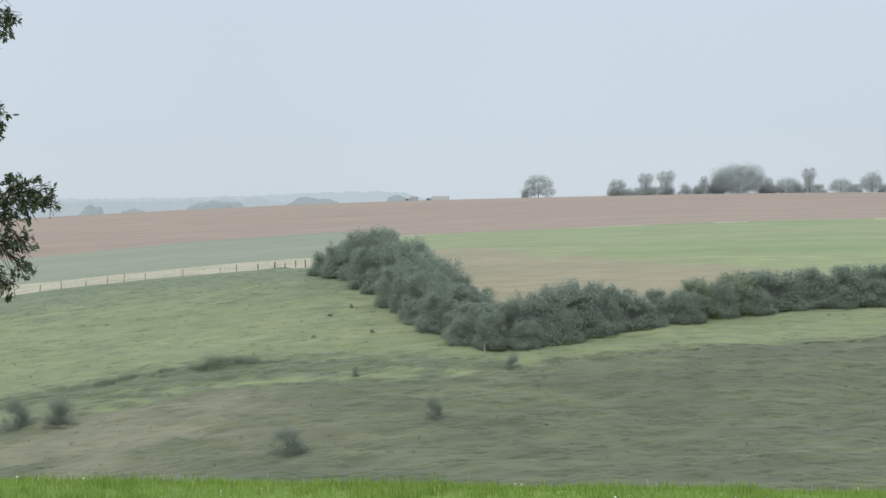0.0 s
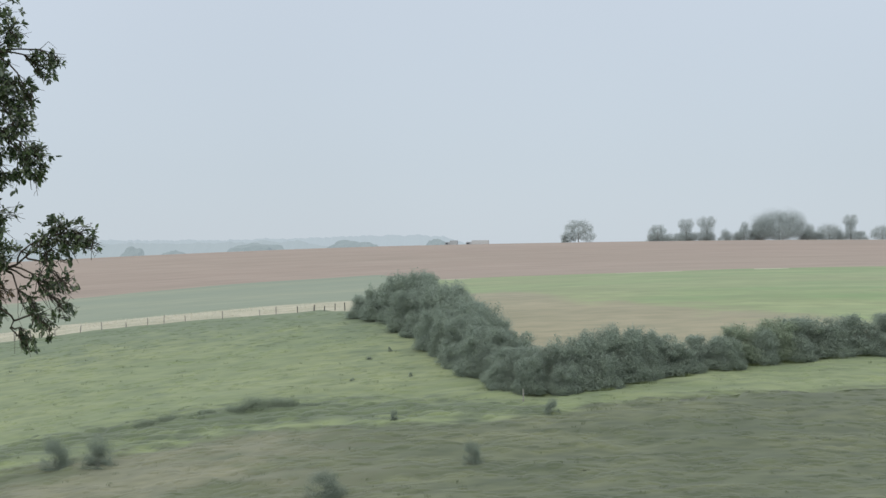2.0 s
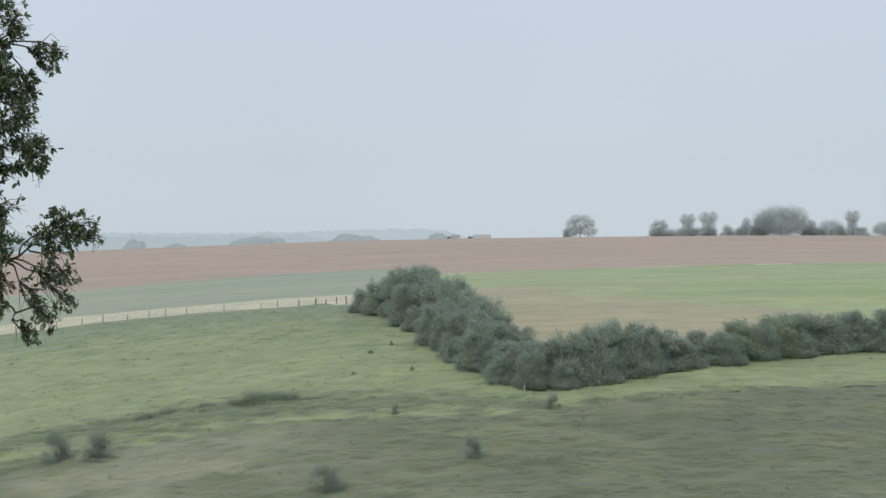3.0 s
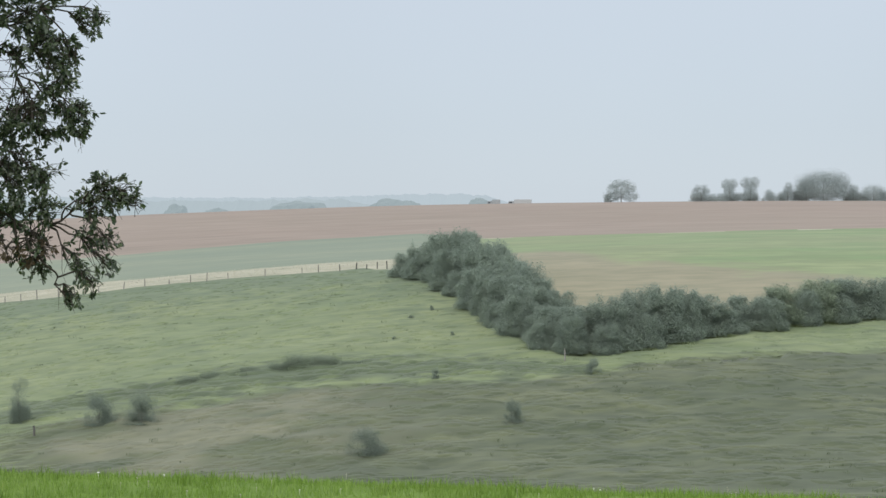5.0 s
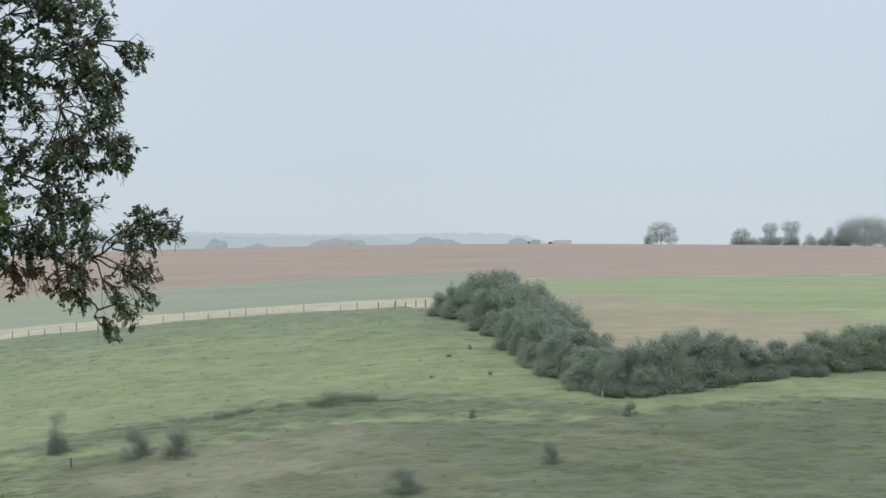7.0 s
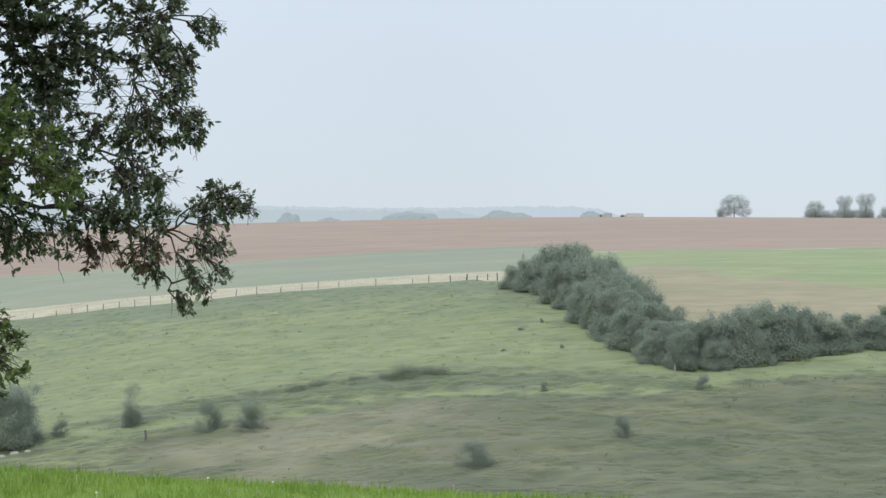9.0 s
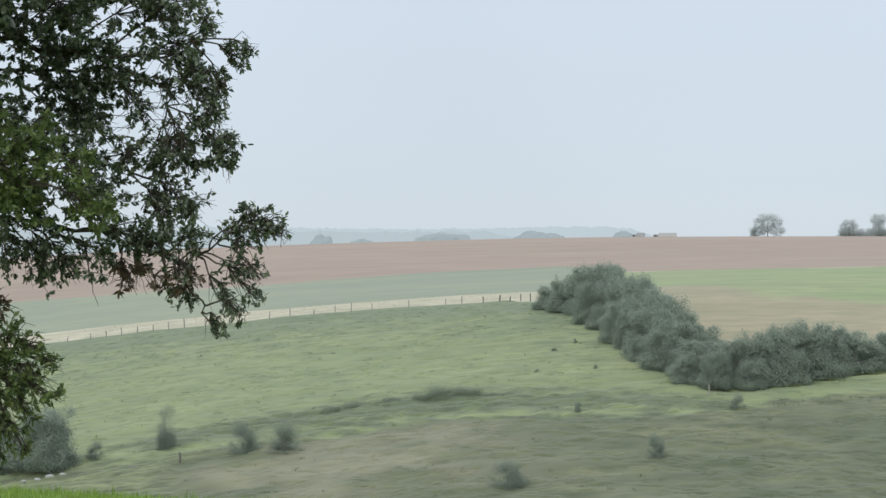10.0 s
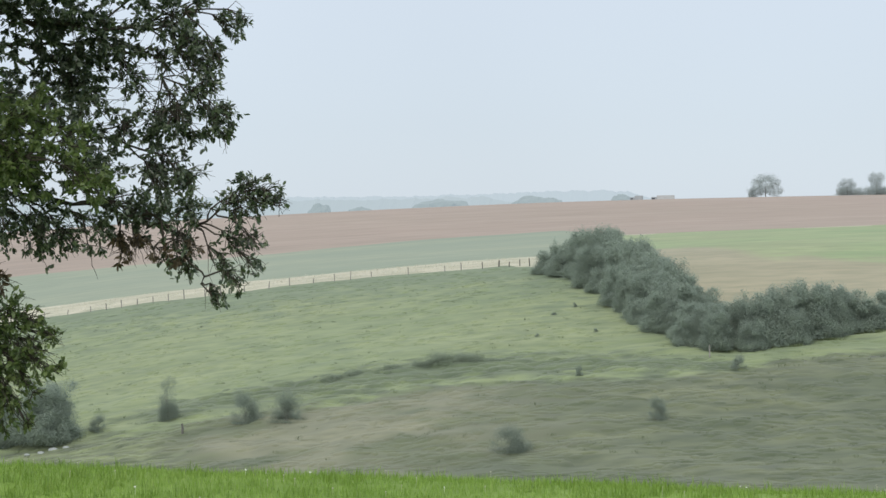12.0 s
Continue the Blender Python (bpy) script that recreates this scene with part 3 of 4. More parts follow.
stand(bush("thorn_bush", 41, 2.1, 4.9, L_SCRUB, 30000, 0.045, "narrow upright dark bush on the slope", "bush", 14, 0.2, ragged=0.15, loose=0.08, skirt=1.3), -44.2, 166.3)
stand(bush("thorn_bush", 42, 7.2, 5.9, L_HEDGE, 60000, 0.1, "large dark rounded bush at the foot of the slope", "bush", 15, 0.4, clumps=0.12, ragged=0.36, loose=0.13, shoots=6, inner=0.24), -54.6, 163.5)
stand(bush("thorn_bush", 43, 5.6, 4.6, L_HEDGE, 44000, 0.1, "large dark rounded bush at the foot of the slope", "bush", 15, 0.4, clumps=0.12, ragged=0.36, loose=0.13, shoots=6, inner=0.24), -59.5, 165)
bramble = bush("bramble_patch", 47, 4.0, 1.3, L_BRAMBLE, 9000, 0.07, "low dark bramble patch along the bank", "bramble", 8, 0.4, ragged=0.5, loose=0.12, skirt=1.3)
for i, (x, y, w, h) in enumerate(((-20.9, 179.2, 4.4, 1.05), (-18.6, 179.4, 3.6, 0.85), (-29.2, 176.6, 2.6, 0.9), (-31.0, 175.6, 2.6, 0.7), (-25.6, 177.8, 2.8, 0.6), (-16.0, 178.2, 2.8, 0.6), (-22.9, 178.4, 3.0, 0.7))):
    ob = copy_thing(bramble, Matrix()) if i else bramble
    stand(ob, x, y, 20 + i * 70, w / 4.0, h / 1.3)
    tagged(ob, group="brambles on the bank")
for i, (x, y, w, h) in enumerate(((-10.1, 208.4, 0.6, 0.7), (-7.2, 190.8, 0.6, 0.6), (-12.1, 203.8, 0.9, 0.5), (-13.0, 190.4, 0.6, 0.45))):
    ob = copy_thing(first, Matrix())
    stand(ob, x, y, i * 55, w / 2.5, h / 2.3)
    tagged(ob, "low dark weed clump in the pasture", "weed", "weeds in the pasture")


# trees along the ridge: crowns of lobes (across, up, radius), in shares of width and height
DOME = ((0, 0.45, 0.34), (-0.22, 0.42, 0.24), (0.22, 0.44, 0.24), (-0.36, 0.30, 0.15), (0.36, 0.30, 0.16), (-0.1, 0.72, 0.2), (0.12, 0.72, 0.2), (0.3, 0.6, 0.14), (-0.3, 0.58, 0.14), (0, 0.25, 0.3))
SPREAD = ((-0.3, 0.15, 0.15), (0.31, 0.17, 0.14), (-0.12, 0.22, 0.13), (0.2, 0.14, 0.1), (0, 0.58, 0.28), (-0.26, 0.50, 0.19), (0.26, 0.55, 0.19), (-0.40, 0.24, 0.13), (0.42, 0.28, 0.12), (-0.14, 0.78, 0.17), (0.14, 0.80, 0.17), (0.34, 0.62, 0.1), (-0.30, 0.68, 0.1), (-0.18, 0.3, 0.15), (0.12, 0.33, 0.16))
POLLARD = ((0, 0.72, 0.36), (-0.24, 0.74, 0.26), (0.24, 0.76, 0.26), (0, 0.52, 0.36), (0, 0.34, 0.36), (0.1, 0.18, 0.34), (-0.12, 0.2, 0.3), (-0.16, 0.9, 0.14), (0.2, 0.92, 0.13))
CONE = ((0, 0.3, 0.36), (0, 0.55, 0.3), (0.05, 0.75, 0.22), (-0.2, 0.25, 0.26), (0.22, 0.25, 0.26))


def ridge_tree(seed, width, height, shape, label="grey-green tree on the ridge, paled to imitate mist", dense=1.0):
    rng = np.random.default_rng(seed)
    top = new("tree")
    pieces = [tube(bend([(0, 0, -0.5), (0.1, 0, height * 0.25), (0, 0.1, height * 0.6)], 3, 0.05, rng), np.linspace(0.2, 0.07, 7), 7)]
    lob = []
    for i, (across, up, r) in enumerate(shape):
        deep = rng.uniform(-0.16, 0.16) * width
        rz = min(r * max(width, height * 0.8), height * (1.0 - up), height * up + 0.2) * rng.uniform(0.95, 1.1)
        lob.append((across * width, deep, up * height, r * width * rng.uniform(0.92, 1.08), rz))
        tip = np.array(lob[-1][:3]) * 0.9
        run = bend([(0, 0, height * rng.uniform(0.12, 0.3)), tip * [0.5, 0.5, 0.8], tip], 3, 0.05, rng)
        pieces.append(tube(run, np.linspace(0.03, 0.01, len(run)), 4))
    v, f = joined(pieces)
    mesh_object("trunk", v, f, M_PALEBARK, top)
    v, f = crown_arrays(rng, lob, int(dense * 320 * width * height), 0.125, shell=0.5, ragged=0.3, loose=0.04, inner=0.07)
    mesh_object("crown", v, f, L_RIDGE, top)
    tagged(top, label, "tree", "trees on the ridge")
    return top


stand(ridge_tree(51, 10.4, 7.0, SPREAD, "lone spreading tree on the ridge, paled to imitate mist"), 28.8, 575)
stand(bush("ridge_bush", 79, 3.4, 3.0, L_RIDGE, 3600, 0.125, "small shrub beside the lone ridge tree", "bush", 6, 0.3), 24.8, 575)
for i, (x, w, h, shape) in enumerate(((52.9, 6.4, 5.3, SPREAD), (61.4, 5.6, 6.9, POLLARD), (67.6, 6.6, 7.5, POLLARD), (78.6, 5.6, 6.0, CONE), (89.2, 19.0, 9.4, DOME), (84.2, 8.0, 7.0, DOME),
                                      (98.0, 6.5, 5.0, CONE), (104.0, 9.0, 5.2, DOME), (110.4, 5.4, 7.8, POLLARD), (119.8, 8.0, 4.8, DOME), (129.2, 8.0, 7.0, DOME), (139, 9.0, 6.8, DOME))):
    stand(ridge_tree(60 + i, w, h, shape, dense=1.7 if w > 12 else 1.0), x - 0.4, 575)
for i, (x, w, h) in enumerate(((51.6, 5.5, 2.6), (55.5, 6.5, 2.7), (59.5, 7, 2.8), (64.0, 7, 2.8), (68.0, 6, 2.8), (73.0, 5, 3.6), (76.5, 5, 2.9), (82, 6, 3.6), (97.5, 6, 3.2), (101, 5, 2.4), (107, 6, 3.2), (113, 6, 2.8), (124, 6, 2.8), (134, 7, 3.0))):
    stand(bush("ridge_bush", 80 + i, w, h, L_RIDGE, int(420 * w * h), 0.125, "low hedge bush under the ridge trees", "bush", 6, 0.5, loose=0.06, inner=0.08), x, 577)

# ---- fence along the dry verge ----
fence = tagged(new("fence"), "low post and wire fence along a dry grass verge", "fence")
rngf = np.random.default_rng(5)
tops = []
x = -16.6
for i in range(38):
    x -= 1.5 if i < 4 else rngf.choice((2.2, 2.9, 3.3, 3.4, 5.0))
    y = fence_line(x) - 1.0 + (2.0 if x > -21 else 0)
    z = ground_z(x, y)
    h = rngf.uniform(0.65, 1.15) + (0.25 if i % 4 == 1 else 0)
    lean = rngf.normal(0, 0.05, 2)
    r = rngf.uniform(0.05, 0.085) + (0.02 if i < 4 else 0)
    v, f = tube([(x, y, z - 0.3), (x + lean[0] * 0.5, y, z + h * 0.5), (x + lean[0], y + lean[1], z + h)], (r, r, r * 0.92), 7)
    mesh_object("post", v, f, M_OLDPOST if i < 5 else M_POST, fence)
    tops.append(Vector((x + lean[0], y + lean[1], z + h)))
for drop in (0.08, 0.38, 0.68):
    v, f = tube([p - Vector((0, 0, drop)) for p in tops], [0.004] * len(tops), 3)
    mesh_object("wire", v, f, M_WIRE, fence)

v, f = tube([(3.6, 173.4, ground_z(3.6, 173.4) - 0.3), (3.62, 173.4, ground_z(3.6, 173.4) + 0.55), (3.6, 173.4, ground_z(3.6, 173.4) + 1.1)], (0.07, 0.065, 0.06), 7)
tagged(mesh_object("marker_post", v, f, M_POST), "grey weathered wooden post beside the hedge", "post")
v, f = tube([(-41.2, 159.4, ground_z(-41.2, 159.4) - 0.3), (-41.15, 159.4, ground_z(-41.2, 159.4) + 0.5), (-41.2, 159.4, ground_z(-41.2, 159.4) + 0.95)], (0.11, 0.1, 0.09), 7)
tagged(mesh_object("stump_post", v, f, M_OLDPOST), "short dark weathered post on the slope", "post")

# pale stones under the big bush
for i, (x, y, s) in enumerate(((-53.9, 160.2, 0.34), (-52.9, 160.6, 0.45), (-51.7, 160.4, 0.3), (-54.9, 159.6, 0.25))):
    bm = bmesh.new()
    bmesh.ops.create_icosphere(bm, subdivisions=2, radius=s)
    for q in bm.verts:
        q.co *= 1 + 0.3 * noise.noise(q.co * 2.2 + Vector((i * 3, 0, 0)))
        q.co.z *= 0.55
    me = bpy.data.meshes.new("stone")
    bm.to_mesh(me)
    bm.free()
    me.materials.append(M_STONE)
    ob = new("stone", me)
    ob.location = (x, y, ground_z(x, y) + s * 0.15)
    tagged(ob, "pale weathered limestone boulder half sunk in grass", "stone", "stones under the bush")


# ---- the near tree, whose boughs hang into view ----
TREE = np.array((-11.2, 21.6, 0.0))
TREE[2] = plain_ground(TREE[0], TREE[1])


def oval_leaves(place, way, face, length, width):
    """Oval leaves with a blunt tip, folded along the midrib."""
    way = unit(way)
    side = unit(np.cross(way, face))
    up = unit(np.cross(side, way))
    l, w = length[:, None], width[:, None]
    at = lambda s, a, h: place + way * l * s + side * w * a + up * w * h
    v = np.stack([place, at(0.32, 0.44, 0.10), at(0.70, 0.42, 0.08), at(1.0, 0, -0.06), at(0.70, -0.42, 0.08), at(0.32, -0.44, 0.10)], 1).reshape(-1, 3)
    k = np.arange(len(place))[:, None] * 6
    f = np.stack([k + [0, 1, 2], k + [0, 2, 3], k + [0, 3, 4], k + [0, 4, 5]], 1).reshape(-1, 3)
    return v, f


def leaf_cloud(rng, twigs, count, length, bunch=8):
    """Leaves in bunches along twigs (start, end), thickest at the tips."""
    tw = np.array(twigs)
    spots = max(2, count // bunch)
    pick = rng.integers(0, len(tw), spots)
    a, b = tw[pick, 0], tw[pick, 1]
    s = rng.random(spots)[:, None] ** 0.35
    heart, along = a + (b - a) * s, unit(b - a)
    own = np.repeat(np.arange(spots), bunch)
    n = len(own)
    out = rng.normal(0, 1.0, (n, 3))
    way = along[own] * 0.55 + out * 0.62 - np.array([0, 0, 0.22])
    place = heart[own] - along[own] * (rng.random(n) * 0.07)[:, None] + rng.normal(0, 0.012, (n, 3))
    face = rng.normal(0, 0.55, (n, 3)) + np.array([0, 0, 0.8])
    ln = length * rng.uniform(0.65, 1.25, n)
    return oval_leaves(place, way, face, ln, ln * rng.uniform(0.42, 0.58, n))


def bough(tree, seed, run, thick, sprays, mat=None, per=0.74, length=0.078):
    """A limb with side branches to its sprays (x, depth, z, radius, fullness)."""
    rng = np.random.default_rng(seed)
    line = bend(run, 5, 0.045, rng)
    pieces = [tube(line, np.linspace(thick * 0.75, 0.008, len(line)) , 7)]
    arr = np.array(line)
    leaves = []
    for x, y, z, r, full in sprays:
        c = np.array((x, y, z))
        k = int(np.argmin(np.linalg.norm(arr - c, axis=1) + 0.6 * np.maximum(0, arr[:, 0] - x)))
        k = max(0, k - 2)
        mid = arr[k] * 0.45 + c * 0.55 + np.array((0, 0, 0.08))
        side = bend([arr[k], mid, c], 3, 0.02, rng)
        pieces.append(tube(side, np.linspace(0.013, 0.006, len(side)), 5))
        twigs = []
        for _ in range(int(14 + 55 * r)):
            s = side[rng.integers(len(side) // 2, len(side))]
            d = unit(rng.normal(size=3) + np.array((0.25, 0, -0.1)))
            e = c + d * r * rng.uniform(0.55, 1.3) * np.array((1, 1.3, 1))
            q = s * 0.5 + e * 0.5 + np.array((0, 0, 0.05 * rng.normal()))
            pieces.append(tube([s, q, e], (0.006, 0.0045, 0.002), 3))
            twigs += [(s * 0.4 + q * 0.6, q), (q, e), (q, e)]
        for _ in range(4 if r < 0.3 else 2):
            # bare twig ends
            s = side[rng.integers(len(side) // 2, len(side))]
            e = c + unit(rng.normal(size=3) + np.array((0.5, 0, 0.1))) * r * rng.uniform(1.0, 1.25)
            pieces.append(tube(bend([s, s * 0.45 + e * 0.55 + rng.normal(0, 0.035, 3), e], 3, 0.008, rng), np.linspace(0.005, 0.002, 7), 3))
        n = int(full * per * 1650 * (r / 0.5) ** 2) + 24
        leaves.append(leaf_cloud(rng, twigs, n, length, 7))
    v, f = joined(pieces)
    limb = mesh_object("limb", v, f, M_BARK, tree)
    v = np.concatenate([q[0] for q in leaves])
    o = np.cumsum([0] + [len(q[0]) for q in leaves[:-1]])
    f = np.concatenate([q[1] + k for q, k in zip(leaves, o)])
    mesh_object("foliage", v, f, mat or L_NEAR, limb)


def near_tree():
    tree = tagged(new("tree"), "tall broadleaf tree with dark drooping boughs on the bank", "tree")
    rng = np.random.default_rng(7)
    base = TREE
    trunk = bend([base - [0, 0, 0.5], base + [0.1, 0, 1.5], base + [-0.1, 0.2, 4.0], base + [0.2, 0.1, 7.0], base + [0.1, 0, 10.2]], 4, 0.03, rng)
    v, f = tube(trunk, np.linspace(0.36, 0.05, len(trunk)), 12)
    mesh_object("trunk", v, f, M_BARK, tree)

    bough(tree, 201, ((-11.0, 21.6, 3.4), (-9.2, 21.7, 4.3), (-7.7, 21.8, 4.28), (-6.1, 22.0, 4.17), (-5.45, 22.0, 4.35)), 0.06,
          ((-7.35, 21.9, 4.20, 0.55, 1.45), (-6.56, 22.0, 4.06, 0.50, 1.2), (-5.77, 22.0, 4.26, 0.45, 0.85), (-5.45, 22.1, 3.93, 0.32, 1), (-5.06, 22.1, 4.13, 0.17, 1.0), (-4.92, 22.1, 4.23, 0.11, 0.9), (-5.18, 22.0, 3.74, 0.15, 0.8), (-5.49, 22.0, 3.62, 0.26, 0.6),
           (-6.1, 22.2, 4.9, 0.6, 0.65), (-7.1, 21.7, 4.75, 0.65, 1.1), (-5.8, 22.1, 4.8, 0.4, 0.9), (-5.4, 22.0, 4.5, 0.2, 0.8), (-8.3, 21.9, 4.6, 0.7, 0.8)))
    bough(tree, 202, ((-11.0, 21.8, 2.8), (-9.0, 22.2, 4.0), (-7.2, 22.2, 3.95), (-6.1, 22.0, 3.85), (-5.75, 22.0, 3.55), (-5.4, 22.0, 3.3)), 0.034,
          ((-7.1, 22.3, 3.7, 0.52, 1.2), (-6.25, 22.3, 3.42, 0.36, 0.3), (-5.3, 22.0, 3.45, 0.17, 0.9), (-5.48, 22.1, 3.27, 0.28, 0.65), (-5.78, 22.0, 3.05, 0.36, 0.6),
           (-5.15, 22.0, 3.08, 0.18, 1.1), (-5.16, 22.0, 2.84, 0.22, 1.1), (-6.04, 22.1, 2.9, 0.3, 0.7), (-7.25, 22.1, 3.36, 0.4, 0.8), (-8.2, 22.2, 3.6, 0.7, 0.8), (-5.85, 22.0, 3.72, 0.28, 0.4), (-6.35, 22.1, 3.8, 0.35, 0.3), (-6.7, 22.2, 3.2, 0.4, 0.3), (-5.6, 22.0, 2.9, 0.25, 0.8)))
    bough(tree, 203, ((-10.9, 21.5, 2.3), (-9.0, 21.4, 3.0), (-7.6, 21.5, 2.9), (-6.4, 21.8, 2.8), (-5.75, 22.0, 2.62)), 0.05,
          ((-7.5, 21.5, 2.95, 0.60, 0.8), (-6.7, 21.6, 2.88, 0.48, 0.8), (-7.35, 21.3, 2.35, 0.55, 0.85), (-6.58, 21.5, 2.35, 0.46, 0.8), (-5.88, 22.0, 2.55, 0.34, 0.5),
           (-5.55, 21.9, 2.35, 0.28, 0.6), (-5.95, 22.0, 2.26, 0.34, 0.8), (-8.3, 21.4, 2.9, 0.7, 1), (-6.2, 21.7, 2.95, 0.3, 0.4)))
    bough(tree, 208, ((-10.8, 21.2, 2.1), (-9.2, 20.7, 2.9), (-7.8, 20.4, 2.8), (-6.6, 20.4, 2.5)), 0.05,
          ((-6.94, 20.4, 3.03, 0.36, 1.1), (-7.06, 20.4, 2.42, 0.34, 1.0), (-7.4, 20.4, 2.67, 0.42, 1.2), (-6.5, 20.4, 2.67, 0.28, 1.0), (-6.25, 20.4, 2.25, 0.3, 1.1), (-7.5, 20.4, 3.2, 0.35, 1)), L_LIT_OUTER)
    bough(tree, 204, ((-10.8, 21.4, 1.9), (-9.0, 21.3, 2.35), (-7.4, 21.4, 2.2), (-5.95, 21.5, 1.92), (-5.35, 21.5, 1.80), (-4.75, 21.4, 2.1)), 0.045,
          ((-7.0, 21.4, 1.72, 0.32, 0.7), (-7.5, 21.3, 1.75, 0.32, 0.7), (-6.78, 21.4, 1.65, 0.18, 0.8), (-4.72, 21.4, 2.26, 0.24, 0.6), (-4.62, 21.4, 2.08, 0.2, 0.4),
           (-4.95, 21.4, 2.10, 0.16, 0.5), (-4.48, 21.4, 2.18, 0.18, 0.35), (-4.36, 21.4, 2.06, 0.13, 0.4), (-4.83, 21.4, 1.88, 0.2, 0.4), (-4.85, 21.4, 1.6, 0.2, 0.4), (-4.67, 21.4, 1.62, 0.16, 0.25), (-4.7, 21.4, 1.35, 0.16, 0.35), (-6.51, 21.4, 1.77, 0.24, 0.8), (-7.13, 21.4, 1.6, 0.26, 0.8), (-5.78, 21.5, 1.92, 0.26, 0.8), (-6.1, 21.5, 2.0, 0.30, 0.9), (-5.5, 21.5, 1.62, 0.32, 0.35), (-5.0, 21.4, 1.28, 0.20, 0.4), (-5.4, 21.5, 1.95, 0.25, 0.6)), None, 1.2, 0.068)
    bough(tree, 205, ((-6.2, 21.5, 1.95), (-5.8, 21.5, 1.75), (-5.4, 21.5, 1.4), (-5.15, 21.5, 0.95)), 0.03,
          ((-5.15, 21.5, 0.95, 0.14, 0.6), (-5.5, 21.5, 1.3, 0.16, 0.45), (-4.85, 21.4, 1.15, 0.14, 0.4)), None, 1.2, 0.068)
    bough(tree, 209, ((-6.3, 21.5, 1.95), (-6.05, 21.5, 1.75), (-5.75, 21.5, 1.45)), 0.02,
          ((-6.24, 21.5, 1.52, 0.2, 0.6), (-6.02, 21.5, 1.55, 0.2, 0.5), (-5.72, 21.5, 1.42, 0.17, 0.5), (-5.45, 21.5, 1.55, 0.15, 0.4)), L_DRY)
    v, f = joined([tube(bend([(-6.66, 21.4, 1.95), (-6.62, 21.4, 1.62), (-6.56, 21.4, 1.38), (-6.5, 21.4, 1.2)], 3, 0.01, rng), np.linspace(0.007, 0.002, 10), 4),
                   tube(bend([(-6.62, 21.4, 1.6), (-6.4, 21.4, 1.56), (-6.25, 21.4, 1.5)], 3, 0.008, rng), np.linspace(0.005, 0.002, 7), 4)])
    mesh_object("dead_twig", v, f, M_BARK, tree)
    bough(tree, 206, ((-10.8, 21.0, 1.0), (-9.4, 20.6, 1.3), (-8.2, 20.5, 0.9), (-7.3, 20.5, 0.6)), 0.06,
          ((-7.2, 20.5, 0.84, 0.27, 0.9), (-7.22, 20.5, 0.32, 0.33, 0.8), (-7.3, 20.5, -0.18, 0.27, 0.9), (-6.92, 20.5, 0.78, 0.15, 0.8), (-6.73, 20.5, 0.58, 0.14, 0.9), (-6.80, 20.5, 0.24, 0.18, 0.9), (-6.96, 20.5, 0.46, 0.14, 0.8), (-6.98, 20.5, -0.02, 0.13, 0.7), (-7.05, 20.5, -0.36, 0.12, 0.7),
           (-7.7, 20.5, 0.4, 0.55, 1.1), (-7.6, 20.5, -0.2, 0.4, 0.9)), L_LIT_OUTER)
    bough(tree, 207, ((-10.8, 21.0, 1.2), (-9.0, 20.8, 1.7), (-7.6, 20.6, 1.3)), 0.04, ((-7.45, 20.6, 1.2, 0.25, 0.8),), L_DRY)
    # the rest of the crown
    for i in range(16):
        a = math.radians(40 + i * 22.5)
        up = 3.4 + (i * 37 % 11) * 0.55
        far = 5.4 * math.sqrt(max(0.15, 1 - ((up - 4.2) / 6.2) ** 2))
        if math.cos(a) > 0.6 and up < 5.6:
            up += 3
        if math.cos(a) > 0.45:
            up = max(up, 7.5)
        tip = base + np.array((math.cos(a) * far, math.sin(a) * far, up))
        root = base + np.array((0, 0, min(up * 0.7, 7)))
        mid = (root + tip) / 2 + np.array((0, 0, 0.5))
        sprays = [tuple(root + (tip - root) * s + rng.normal(0, 0.6, 3)) + (0.95, 0.32) for s in (0.4, 0.55, 0.7, 0.82, 0.92, 1.0)]
        sprays = [q for q in sprays if not (q[0] > -8.8 and q[2] < 5.2) and not (q[0] > -7.0 and q[2] < 8)]
        if sprays:
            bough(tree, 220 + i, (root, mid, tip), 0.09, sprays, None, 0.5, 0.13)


near_tree()


# ---- grasses ----
def blades(rng, xy, per, height, spread, width, lean=0.5):
    """Tufts of narrow blades at the places xy."""
    n = len(xy)
    foot = np.array([(x, y, ground_z(x, y) - 0.02) for x, y in xy])
    foot = np.repeat(foot, per, 0) + np.concatenate([rng.normal(0, spread, (n * per, 2)), np.zeros((n * per, 1))], 1)
    h = np.repeat(rng.uniform(0.6, 1.25, n) * np.array([1 + 0.55 * noise.noise((x * 1.9, y * 1.9, 2.0)) for x, y in xy]), per) * rng.uniform(0.6, 1.1, n * per) * height
    a = rng.uniform(0, 2 * math.pi, n * per)
    out = np.stack([np.cos(a), np.sin(a), 0 * a], 1)
    side = np.stack([-np.sin(a), np.cos(a), 0 * a], 1) * (width * rng.uniform(0.7, 1.3, n * per))[:, None]
    bow = (h * lean * rng.uniform(0.2, 1.0, n * per))[:, None]
    rise = np.array((0, 0, 1.0)) * h[:, None]
    v = np.stack([foot - side / 2, foot + side / 2, foot + rise * 0.6 + out * bow * 0.4 + side * 0.35, foot + rise * 0.6 + out * bow * 0.4 - side * 0.35, foot + rise + out * bow], 1).reshape(-1, 3)
    k = np.arange(n * per) * 5
    f = [(i, i + 1, i + 2, i + 3) for i in k] + [(i + 3, i + 2, i + 4) for i in k]
    return v, f


def grass(name, mat, label, xy, per, height, spread, width, seed, lean=0.5):
    v, f = blades(np.random.default_rng(seed), xy, per, height, spread, width, lean)
    tagged(mesh_object(name, v, f, mat), label, "grass", kind="stuff")


